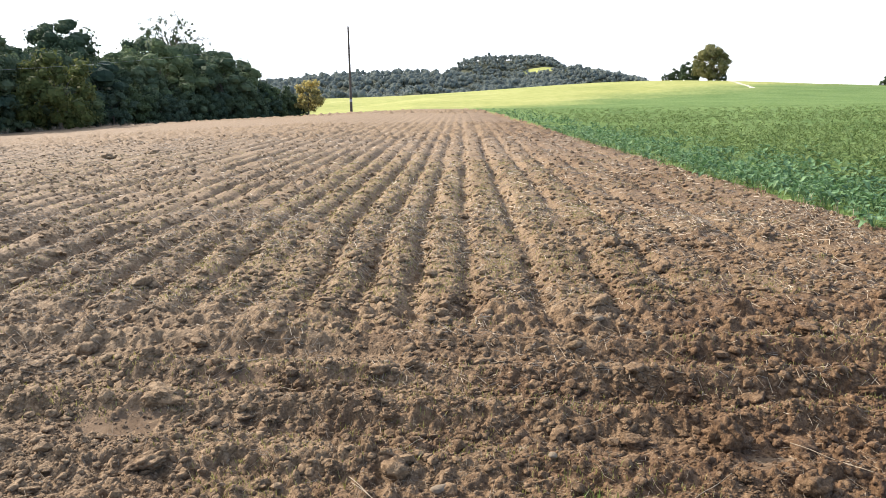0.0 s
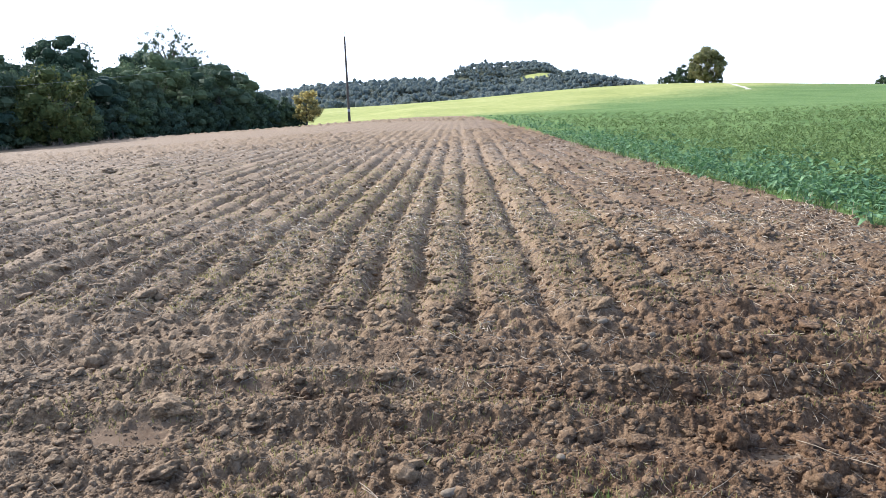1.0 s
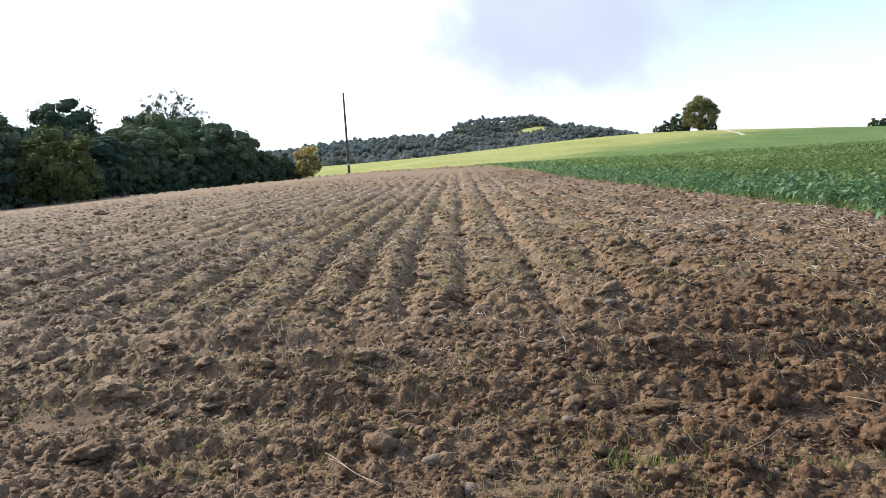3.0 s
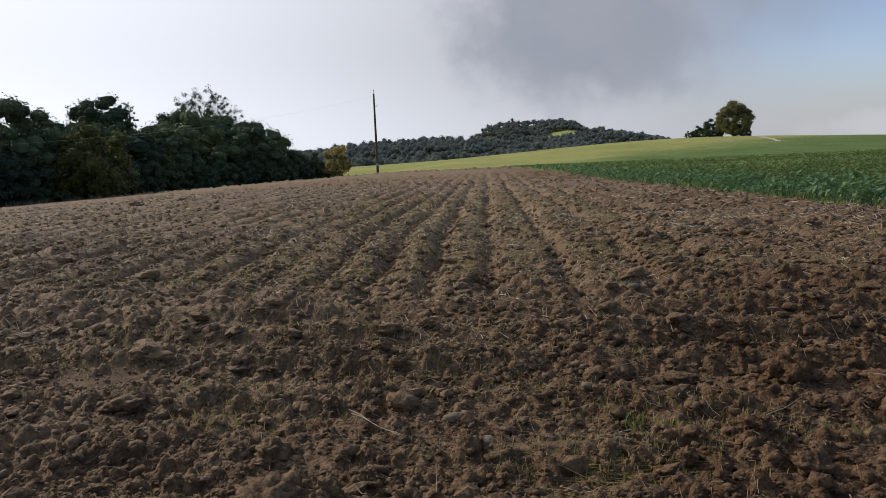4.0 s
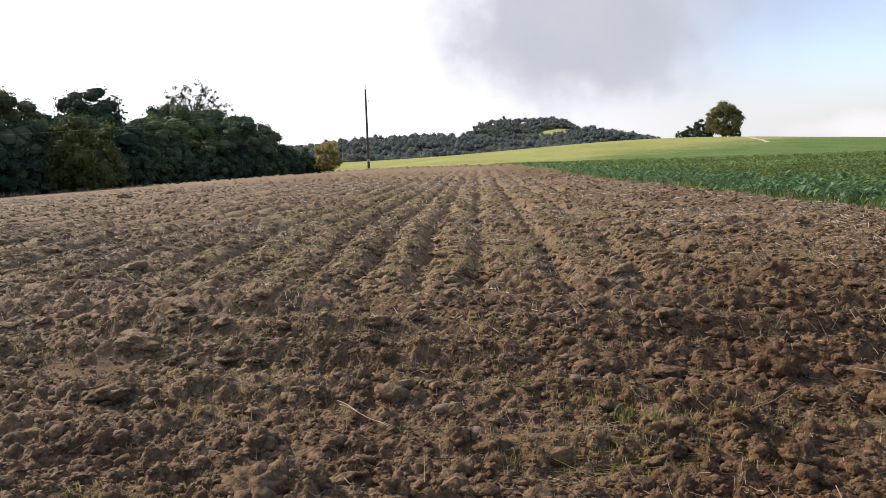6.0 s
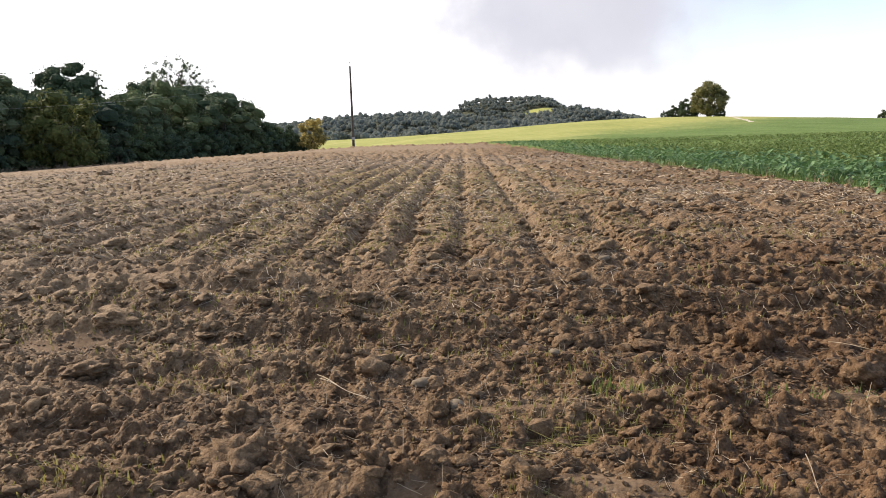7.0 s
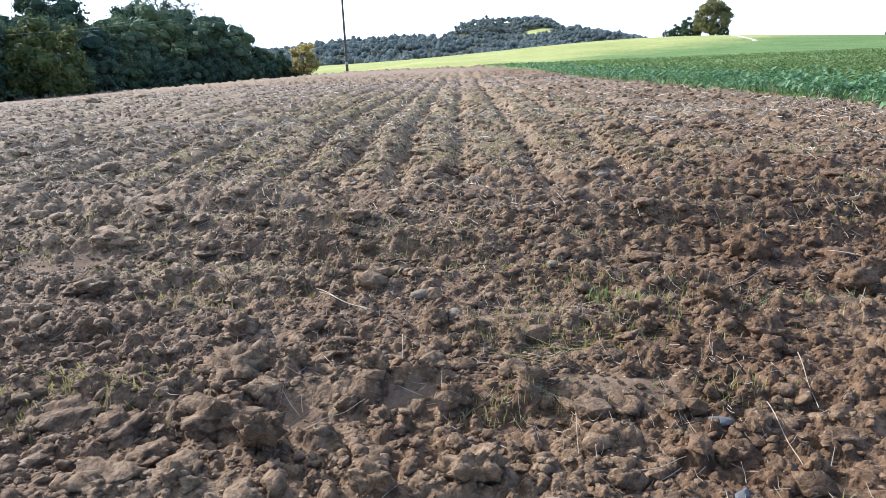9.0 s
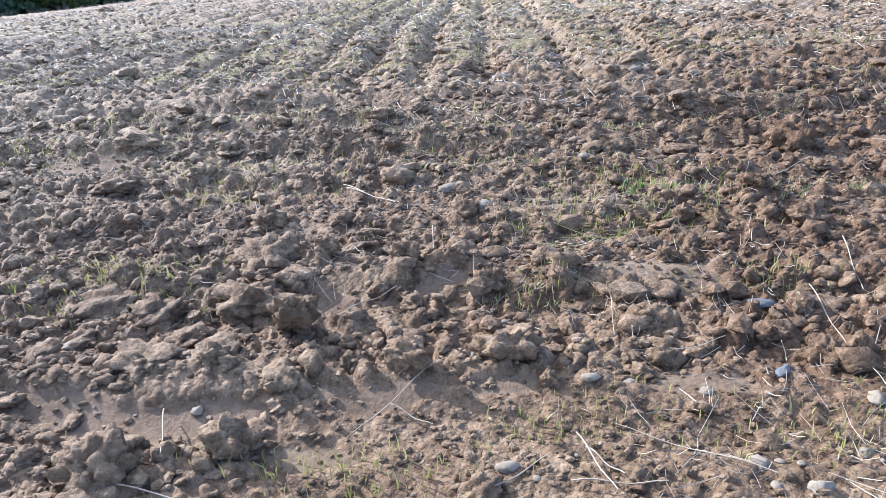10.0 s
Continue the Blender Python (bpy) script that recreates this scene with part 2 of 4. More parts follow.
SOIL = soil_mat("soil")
CLOD = soil_mat("clod_soil", 0.10)
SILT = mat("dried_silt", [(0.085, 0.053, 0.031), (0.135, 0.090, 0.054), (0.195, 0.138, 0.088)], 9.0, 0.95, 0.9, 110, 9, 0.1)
def grass_mat():
    """Low growth seen from afar: green crop that gives way to pale yellowish meadow, in drifts."""
    m = mat("grassland", [(0.19, 0.21, 0.060), (0.275, 0.28, 0.088), (0.37, 0.35, 0.14)], 0.05, 0.95, 0.6, 3.0, 12, 0.05)
    n, link = m.node_tree.nodes, m.node_tree.links.new
    bsdf = n["Principled BSDF"]
    meadow = bsdf.inputs["Base Color"].links[0].from_socket
    place = n.new("ShaderNodeNewGeometry").outputs["Position"]
    axes = n.new("ShaderNodeSeparateXYZ")
    link(place, axes.inputs[0])

    def calc(op, a, b):
        q = n.new("ShaderNodeMath")
        q.operation = op
        for k, v in enumerate((a, b)):
            if isinstance(v, bpy.types.NodeSocket):
                link(v, q.inputs[k])
            else:
                q.inputs[k].default_value = v
        return q.outputs[0]

    def clouds(scale, detail):
        q = n.new("ShaderNodeTexNoise")
        q.inputs["Scale"].default_value, q.inputs["Detail"].default_value = scale, detail
        link(place, q.inputs["Vector"])
        return calc("SUBTRACT", q.outputs["Fac"], 0.5)

    end = calc("ADD", 76.0, calc("MULTIPLY", 110.0, calc("SUBTRACT", 1.0, calc("EXPONENT", calc("MULTIPLY", calc("MAXIMUM", axes.outputs[0], 0.0), -1 / 55.0), 0.0))))
    past = calc("ADD", calc("SUBTRACT", axes.outputs[1], end), calc("ADD", calc("MULTIPLY", clouds(0.06, 5), 40.0), calc("MULTIPLY", clouds(1.2, 4), 24.0)))
    edge = n.new("ShaderNodeMapRange")
    edge.interpolation_type = "SMOOTHSTEP"
    edge.inputs[1].default_value, edge.inputs[2].default_value = -22.0, 16.0
    link(past, edge.inputs[0])
    green = n.new("ShaderNodeValToRGB")
    for e, (p, c) in zip(green.color_ramp.elements, ((0.35, (0.080, 0.130, 0.036)), (0.65, (0.138, 0.192, 0.062)))):
        e.position, e.color = p, (*c, 1)
    link(calc("ADD", calc("ADD", calc("MULTIPLY", clouds(0.15, 6), 0.6), calc("MULTIPLY", clouds(2.5, 5), 0.8)), 0.5), green.inputs[0])
    mix = n.new("ShaderNodeMix")
    mix.data_type = "RGBA"
    link(edge.outputs[0], mix.inputs[0])
    link(green.outputs[0], mix.inputs[6])
    link(meadow, mix.inputs[7])
    link(mix.outputs[2], bsdf.inputs["Base Color"])
    return m


GRASSLAND = grass_mat()
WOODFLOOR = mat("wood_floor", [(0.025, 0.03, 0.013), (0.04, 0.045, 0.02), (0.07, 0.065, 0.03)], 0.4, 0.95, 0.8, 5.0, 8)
TRACK = mat("chalk_track", [(0.33, 0.29, 0.21), (0.44, 0.39, 0.30), (0.54, 0.48, 0.38)], 0.4, 0.95, 0.3, 5.0, 8)
STONE = mat("pale_stone", [(0.080, 0.057, 0.035), (0.132, 0.099, 0.065), (0.20, 0.158, 0.110)], 1.6, 0.92, 0.05, 5.0, 6, 0.15, per_piece=0.3)
FLINT = mat("flint_stone", [(0.042, 0.041, 0.040), (0.076, 0.075, 0.073), (0.13, 0.127, 0.12)], 1.6, 0.8, 0.05, 5.0, 6, 0.2)
STRAW = mat("straw", [(0.15, 0.11, 0.066), (0.275, 0.208, 0.130), (0.41, 0.33, 0.225)], 9, 0.6, 0.2, 200, 5, 0.4, 0.15, per_piece=0.35)
SPROUT = mat("sprout_leaf", [(0.13, 0.128, 0.030), (0.22, 0.200, 0.055), (0.33, 0.28, 0.11)], 8, 0.55, 0.0, 60, 5, 0.4, 0.35, per_piece=0.35)
GREEN = mat("grass_leaf", [(0.06, 0.10, 0.02), (0.10, 0.15, 0.03), (0.16, 0.2, 0.05)], 8, 0.55, 0.0, 60, 5, 0.4, 0.35, per_piece=0.35)
CROP = mat("crop_leaf", [(0.058, 0.122, 0.046), (0.092, 0.172, 0.064), (0.145, 0.235, 0.10)], 1.2, 0.6, 0.0, 60, 5, 0.25, 0.3, per_piece=0.4)
CROP_PALE = mat("crop_leaf_pale", [(0.084, 0.124, 0.036), (0.122, 0.168, 0.054), (0.172, 0.222, 0.080)], 0.3, 0.75, 0.0, 60, 5, 0.1, 0.3, per_piece=0.4)
LEAF = mat("tree_leaf", [(0.045, 0.068, 0.036), (0.070, 0.098, 0.052), (0.100, 0.128, 0.068)], 0.35, 0.8, 0.0, 60, 4, 0.12, 0.28, per_piece=0.25, per_thing=0.35)
LEAF_MID = mat("lighter_tree_leaf", [(0.056, 0.080, 0.036), (0.085, 0.115, 0.052), (0.118, 0.148, 0.068)], 0.35, 0.8, 0.0, 60, 4, 0.1, 0.28, per_piece=0.25, per_thing=0.35)
LEAF_DARK = mat("darker_tree_leaf", [(0.034, 0.056, 0.036), (0.054, 0.082, 0.052), (0.078, 0.108, 0.066)], 0.35, 0.8, 0.0, 60, 4, 0.1, 0.28, per_piece=0.25, per_thing=0.35)
LEAF_PALE = mat("oak_leaf", [(0.11, 0.115, 0.045), (0.17, 0.165, 0.068), (0.23, 0.21, 0.095)], 0.35, 0.8, 0.0, 60, 4, 0.12, 0.4, per_piece=0.35)
LEAF_SHRUB = mat("shrub_leaf", [(0.055, 0.07, 0.022), (0.09, 0.105, 0.032), (0.13, 0.135, 0.045)], 0.35, 0.8, 0.0, 60, 4, 0.12, 0.28, per_piece=0.35)
LEAF_GOLD = mat("autumn_leaf", [(0.20, 0.18, 0.07), (0.36, 0.30, 0.105), (0.50, 0.40, 0.14)], 0.5, 0.75, 0.0, 60, 4, 0.3, 0.58, per_piece=0.5)
# distance haze is put into this leaf colour: paler and greyer than real foliage
LEAF_HAZED = mat("hazed_far_leaf", [(0.14, 0.16, 0.138), (0.17, 0.192, 0.165), (0.205, 0.222, 0.188)], 0.05, 0.95, 0.0, 60, 8, 0.02, 0.35, per_piece=0.15)
BARK = mat("bark", [(0.05, 0.042, 0.033), (0.10, 0.085, 0.065), (0.16, 0.14, 0.11)], 3, 0.95, 0.7, 25, 6)
POLEWOOD = mat("pole_wood", [(0.05, 0.04, 0.03), (0.085, 0.068, 0.05), (0.13, 0.105, 0.08)], 1.5, 0.85, 0.4, 30, 10)
METAL = mat("weathered_metal", [(0.22, 0.22, 0.22), (0.32, 0.32, 0.32), (0.4, 0.4, 0.4)], 10, 0.5, 0.1, 80, 5, 0.5)
CERAMIC = mat("ceramic", [(0.5, 0.5, 0.48), (0.62, 0.62, 0.6), (0.7, 0.7, 0.68)], 10, 0.25, 0.0, 80, 5, 0.5)
CABLE = mat("cable", [(0.35, 0.35, 0.35), (0.42, 0.42, 0.42), (0.5, 0.5, 0.5)], 10, 0.6, 0.0, 80, 5, 0.5)

# ---- helpers of the scene ----
def hash01(i, j, seed):
    """A repeatable random number in 0..1 for each pair of whole numbers."""
    h = (i.astype(np.int64) * 374761393 + j.astype(np.int64) * 668265263 + seed * 974634541) & 0xFFFFFFFF
    h = ((h ^ (h >> 13)) * 1274126177) & 0xFFFFFFFF
    h = ((h ^ (h >> 16)) * 2246822519) & 0xFFFFFFFF
    return ((h ^ (h >> 15)) & 0xFFFFFF) / float(0xFFFFFF)


def vnoise(x, y, seed=0):
    """Smooth noise in -1..1 over the plane, one lump a unit."""
    i, j = np.floor(x), np.floor(y)
    u, v = x - i, y - j
    u, v = u * u * u * (u * (6 * u - 15) + 10), v * v * v * (v * (6 * v - 15) + 10)
    i, j = i.astype(np.int64), j.astype(np.int64)
    a, b = hash01(i, j, seed), hash01(i + 1, j, seed)
    c, d = hash01(i, j + 1, seed), hash01(i + 1, j + 1, seed)
    return 2 * ((a * (1 - u) + b * u) * (1 - v) + (c * (1 - u) + d * u) * v) - 1


def clods_at(x, y, seed, cover):
    """Separate broken lumps strewn one a cell, 0..1: each with its own size, outline, lean and height; bare between them."""
    i, j = np.floor(x).astype(np.int64), np.floor(y).astype(np.int64)
    best = np.zeros_like(x)
    for a in (-1, 0, 1):
        for b in (-1, 0, 1):
            ci, cj = i + a, j + b
            big = hash01(ci, cj, seed + 2)
            turn = 6.283 * hash01(ci, cj, seed + 3)
            dx, dy = x - (ci + hash01(ci, cj, seed)), y - (cj + hash01(ci, cj, seed + 1))
            c, s = np.cos(turn), np.sin(turn)
            u, v = (dx * c + dy * s), (dy * c - dx * s)
            rad = 0.36 + 0.42 * big
            d = (u / (rad * 1.25)) ** 2 + (v / (rad * 0.85)) ** 2
            d = d + 0.35 * np.maximum(np.abs(u) + np.abs(v) - rad, 0) / rad
            h = np.clip(1 - d * d, 0, 1) ** 0.6 * (0.45 + 0.55 * big) * (1 + 0.45 * (u + 0.6 * v) / rad)
            best = np.where(big < cover, np.maximum(best, h), best)
    return best


def sstep(v, lo, hi):
    t = np.clip((v - lo) / (hi - lo), 0, 1)
    return t * t * (3 - 2 * t)


def mesh_of(name, verts, faces, materials, index=None, smooth=False):
    """A mesh from arrays; all faces have the same number of corners."""
    verts, faces = np.asarray(verts, dtype=np.float32), np.asarray(faces, dtype=np.int32)
    me = bpy.data.meshes.new(name)
    n, k = faces.shape
    me.vertices.add(len(verts))
    me.vertices.foreach_set("co", verts.ravel())
    me.loops.add(n * k)
    me.loops.foreach_set("vertex_index", faces.ravel())
    me.polygons.add(n)
    me.polygons.foreach_set("loop_start", np.arange(0, n * k, k, dtype=np.int32))
    for m in materials:
        me.materials.append(m)
    if index is not None:
        me.polygons.foreach_set("material_index", np.asarray(index, dtype=np.int32))
    me.polygons.foreach_set("use_smooth", np.full(n, bool(smooth)))
    me.update(calc_edges=True)
    return me


def part(name, me, parent, label=""):
    """Links a mesh as one part of a thing."""
    ob = new(name, me)
    ob.parent = parent
    return tagged(ob, label) if label else ob


# ---- the ground: one sheet from behind the walker to the far hills ----
def wood_edge(y):
    """x of the foot of the wood along the field."""
    return -44.2 + 0.27 * y


def crop_edge(y):
    """x at which the worked soil meets the green crop."""
    return 4.72 - 0.056 * y


def field_end(x):
    """y at which the worked soil meets the meadow."""
    return 82.0 - 0.10 * x


def crop_end(x):
    """y at which the crop gives way to the meadow."""
    return 76.0 + 110.0 * (1 - np.exp(-np.clip(x, 0, 400) / 55.0))


def lie(x, y):
    """The lie of the land, without its clods."""
    x, y = np.asarray(x, dtype=float), np.asarray(y, dtype=float)
    near = 0.17 * sstep(y, 2.5, 7.6) - 0.044 * np.maximum(-x - 7, 0) * sstep(y, 3, 16) - 0.45 * sstep(y, 45, 82) - 0.35 * sstep(-x, 4, 14) * sstep(y, 48, 80)
    near = near + 0.004 * np.maximum(x - 4, 0)
    bank = -0.9 * sstep(wood_edge(y) - x, 0.5, 14)
    ridge = 0.2 + 4.6 * np.exp(-((x - 58) / 62.0) ** 2) + 0.5 * np.exp(-((x - 140) / 70.0) ** 2)
    rise = sstep(y, 80, 205)
    up = near * (1 - rise) + bank * (1 - rise) + (ridge - 0.15) * rise
    fall = sstep(y, 212, 330)
    hills = (-9 + 19 * np.exp(-((x + 40) / 125.0) ** 2 - ((y - 480) / 110.0) ** 2)
             + 41 * np.exp(-((x - 46) / 62.0) ** 6 - ((y - 690) / 80.0) ** 2)
             + 20 * np.exp(-((x - 104) / 54.0) ** 4 - ((y - 570) / 75.0) ** 2)
             + 14 * np.exp(-((x + 330) / 240.0) ** 2 - ((y - 600) / 200.0) ** 2))
    return up * (1 - fall) + hills * fall


# rows run away from the walker, closer together near the walk; columns spread out with them
ROWS = [-60.0, -30.0, -14.0, -7.0, -3.5, -1.5, -0.5, 0.1, 0.45, 0.65, 0.78]
while ROWS[-1] < 86:
    ROWS.append(ROWS[-1] + max(0.0036, 0.0046 * (ROWS[-1] - 0.15)))
while ROWS[-1] < 1600:
    ROWS.append(ROWS[-1] * 1.018)
ROWS = np.array(ROWS)
FINE, WIDE = 560, 34
mid = np.linspace(-1, 1, FINE + 1)
out = 1 + np.cumsum(0.006 * 1.23 ** np.arange(WIDE))
COLS = np.concatenate([-out[::-1], mid, out])
SPAN = 0.80 * np.maximum(ROWS - 0.1, 0.62) + 0.14
NR, NC = len(ROWS), len(COLS)
GX = SPAN[:, None] * COLS[None, :] + 0.08
GY = np.repeat(ROWS[:, None], NC, axis=1)
GZ = lie(GX, GY)
CELL = np.maximum(SPAN[:, None] * (2 / FINE) * np.ones((1, NC)), 0.0035)

in_field = (GX > wood_edge(GY)) & (GX < crop_edge(GY)) & (GY < field_end(GX))
soil_here = in_field.astype(float)
headland = 1 - sstep(GY + 0.10 * vnoise(GX * 1.2, GY * 0.2, 5), 4.15, 4.5)

# smooth, silted hollows between the clods: x, y, half-length, half-width
HOLLOWS = [(0.53, 1.73, 0.19, 0.085), (-0.02, 1.31, 0.16, 0.042), (-0.49, 1.27, 0.27, 0.052), (-0.14, 1.18, 0.10, 0.045), (0.07, 1.70, 0.09, 0.05),
           (-0.20, 1.66, 0.08, 0.085), (0.51, 1.30, 0.17, 0.036), (0.19, 1.30, 0.08, 0.026), (0.33, 2.17, 0.15, 0.055), (1.43, 2.64, 0.17, 0.09),
           (-1.11, 3.41, 0.22, 0.10), (-1.52, 2.96, 0.28, 0.13), (-0.33, 1.29, 0.11, 0.03), (-2.1, 2.45, 0.3, 0.1)]
hollow = np.zeros_like(GZ)
for hx, hy, ha, hb in HOLLOWS:
    near = (np.abs(GX - hx) < 2 * ha) & (np.abs(GY - hy) < 3 * hb)
    jj, ii = np.nonzero(near)
    if len(jj) == 0:
        continue
    px, py = GX[jj, ii], GY[jj, ii]
    d = np.hypot((px - hx) / ha, (py - hy - 0.03 * np.sin(px * 5)) / hb) + 0.35 * vnoise(px * 14, py * 22, 9) + 0.15 * vnoise(px * 40, py * 50, 10)
    hollow[jj, ii] = np.maximum(hollow[jj, ii], 1 - sstep(d, 0.55, 1.15))
rough_here = soil_here * (1 - 0.93 * hollow)


def fade(size):
    """How much of a relief of that size the sheet can carry here."""
    return np.clip((size / CELL - 1.6) / 2.0, 0, 1)


# furrows along the field, ridges across the headland
GROOVES = np.array([-9.4, -8.9, -8.45, -7.9, -7.5, -7.0, -6.55, -6.1, -5.6, -5.2, -4.7, -4.3, -3.85, -3.4, -3.0, -2.62, -2.22, -1.82, -1.42, -1.02, -0.62, -0.24, 0.18, 0.70, 1.24, 1.72, 2.2, 2.75, 3.3])
DEPTH = np.array([1, .8, 1, .7, 1, .9, 1, .8, 1, 1, .8, 1, .9, 1, .8, 1.0, .9, 1, .9, 1.0, 1.0, 1.0, 1.0, 1.05, .8, .65, .5, .4, .35])
wander = 0.035 * vnoise(GX * 0.8, GY * 0.55, 21) + 0.02 * vnoise(GX * 3, GY * 2.2, 22)
rows_x = GX + wander
left = rows_x < -9.6
near_x = np.where(left, ((rows_x + 9.4) % 0.44) - 0.44, rows_x)
groove = np.zeros_like(GZ)
for gx, gd in zip(GROOVES, DEPTH):
    groove = np.maximum(groove, gd * np.exp(-((near_x - gx) / 0.085) ** 2))
groove = np.where(left, 0.8 * np.exp(-((near_x + 0.22) / 0.085) ** 2), groove)
furrow = (-0.105 * groove + 0.026) * (1 - headland) * (0.75 + 0.45 * vnoise(GX * 2.5, GY * 1.1, 23)) * (1 - 0.55 * sstep(GY, 9, 34)) * (1 - 0.25 * sstep(-GX, 2, 7))
tilt = GY + 0.03 * GX + 0.05 * vnoise(GX * 0.9, GY * 0.9, 31)
cross = (0.034 * (0.40 + 0.60 * sstep(GY, 2.3, 3.2)) * (1 + 0.55 * vnoise(GX * 1.7, GY * 2.2, 33)) * np.sin(tilt * 2 * np.pi / 0.43 + 1.1) - 0.006 * np.cos(tilt * 4 * np.pi / 0.43 + 2.2)) * headland - 0.05 * np.exp(-((tilt - 4.36) / 0.07) ** 2) + 0.012 * vnoise(GX * 2.1, GY * 5.0, 32) * headland
relief = (furrow + cross) * soil_here * fade(0.3)
relief += soil_here * 0.014 * vnoise(GX / 0.55, GY / 0.4, 41) * fade(0.5)
calm = 0.5 + 0.5 * sstep(vnoise(GX / 0.5, GY / 0.2, 47) + 0.5 * vnoise(GX / 0.17, GY / 0.1, 46), -0.5, 0.4)
washed = (1 - sstep(GY, 1.26, 1.42)) * sstep(GX, -0.30, -0.08)
calm = calm * (1 - 0.6 * washed)
reach = int(np.searchsorted(ROWS, 30.0))
SX, SY = GX[:reach], GY[:reach]
on_land = SY < 4.4
top = np.zeros_like(SX)
bend_x, bend_y = vnoise(SX / 0.03, SY / 0.03, 405), vnoise(SX / 0.03, SY / 0.03, 406)
for size, amp, cover, seed in ((0.14, 0.030, 0.2, 420), (0.080, 0.025, 0.42, 430), (0.045, 0.019, 0.75, 440)):
    long_x = np.where(on_land & (size > 0.06), 0.72, 1.0)     # lumps lie along the headland's ridges
    tall = amp * np.where(on_land, 1.0, 0.8)
    top = np.maximum(top, tall * clods_at(SX * long_x / size + 0.010 / size * bend_x, SY / size + 0.010 / size * bend_y, seed, cover) * fade(size * 1.2)[:reach])
# crumbly all over: knobs with sharp creases between them, coarse to fine
knobs = np.zeros_like(SX)
for size, amp, seed in ((0.070, 0.016, 441), (0.036, 0.014, 442), (0.019, 0.009, 443), (0.010, 0.005, 444)):
    knobs += amp * np.abs(vnoise((SX * 0.8 + SY * 0.6) / size, (SY * 0.8 - SX * 0.6) / size, seed)) * fade(size * 1.3)[:reach]
relief[:reach] += rough_here[:reach] * calm[:reach] * (top * 0.9 + knobs * (np.where(on_land, 0.85, 0.95) + 12 * top) - 0.022)
relief -= 0.010 * hollow

# clods pressed into the sheet, from fist size down to crumbs
rng = np.random.default_rng(7)


def col_of(x, j):
    return np.interp((x - 0.08) / SPAN[j], COLS, np.arange(NC))


def press_clods(count, y0, y1, r0, r1, power):
    ys = y0 + (y1 - y0) * np.sqrt(rng.random(count) * (1 - (y0 / y1) ** 2) + (y0 / y1) ** 2) if y0 > 0 else y0 + (y1 - y0) * rng.random(count)
    ys = np.clip(ys, y0, y1)
    xs = (rng.random(count) * 2 - 1) * (0.90 * ys)
    rs = r0 * (r1 / r0) ** (rng.random(count) ** power)
    for x, y, r in zip(xs, ys, rs):
        if x > crop_edge(y) or x < wood_edge(y):
            continue
        j0, j1 = np.searchsorted(ROWS, (y - 1.5 * r, y + 1.5 * r))
        jm = min((j0 + j1) // 2, NR - 1)
        i0, i1 = int(col_of(x - 1.6 * r, jm)), int(col_of(x + 1.6 * r, jm)) + 2
        if j1 - j0 < 2 or i1 - i0 < 3 or i0 < 0 or i1 >= NC:
            continue
        px, py = GX[j0:j1, i0:i1] - x, GY[j0:j1, i0:i1] - y
        turn, flat, long = rng.random() * 3.1416, 0.35 + 0.5 * rng.random(), 0.75 + 0.6 * rng.random()
        a = (px * math.cos(turn) + py * math.sin(turn)) / (r * long)
        b = (py * math.cos(turn) - px * math.sin(turn)) / (r / long)
        bite = np.sin(np.arctan2(b, a) * 3 + rng.random() * 6) * 0.16 + np.sin(np.arctan2(b, a) * 5 + rng.random() * 6) * 0.10
        d = a * a + b * b + bite
        lean = 1 + 0.35 * (a * math.cos(turn * 5) + b * math.sin(turn * 5))
        h = r * flat * np.sqrt(np.clip(1 - d, 0, 1)) * lean * rough_here[j0:j1, i0:i1]
        crown[j0:j1, i0:i1] = np.maximum(crown[j0:j1, i0:i1], h)


crown = np.zeros_like(GZ)
press_clods(2400, 0.8, 3.2, 0.012, 0.05, 2.4)
press_clods(1500, 3.0, 4.5, 0.016, 0.065, 2.0)
press_clods(1700, 4.4, 7.0, 0.016, 0.055, 2.6)
press_clods(5000, 6.0, 14.0, 0.026, 0.065, 2.4)
press_clods(8000, 13.0, 32.0, 0.06, 0.13, 1.8)
press_clods(6000, 30.0, 70.0, 0.13, 0.24, 1.8)
rub = 0.0
for size, amp, seed in ((0.05, 0.5, 51), (0.022, 0.45, 52), (0.011, 0.3, 53)):
    rub = rub + amp * vnoise(GX / size, GY / size, seed) * fade(size)
GZ = GZ + relief + crown * (1 + 0.35 * rub)
# standing crop and grass lift the far sheet a little unevenly
is_crop = (GX >= crop_edge(GY)) & (GY < crop_end(GX)) & (GY > -5)
GZ = GZ + np.where(is_crop & (GY > 22), (0.13 + 0.06 * vnoise(GX / 0.9, GY / 0.9, 61) * fade(0.9)) * sstep(GY, 22, 30), 0)


def height(x, y):
    """The ground's height at any place, clods included."""
    x, y = np.atleast_1d(np.asarray(x, dtype=float)), np.atleast_1d(np.asarray(y, dtype=float))
    j = np.clip(np.searchsorted(ROWS, y) - 1, 0, NR - 2)
    v = (y - ROWS[j]) / (ROWS[j + 1] - ROWS[j])
    c = np.interp((x - 0.08) / (SPAN[j] * (1 - v) + SPAN[j + 1] * v), COLS, np.arange(NC))
    i = np.clip(c.astype(int), 0, NC - 2)
    u = c - i
    return (GZ[j, i] * (1 - u) + GZ[j, i + 1] * u) * (1 - v) + (GZ[j + 1, i] * (1 - u) + GZ[j + 1, i + 1] * u) * v


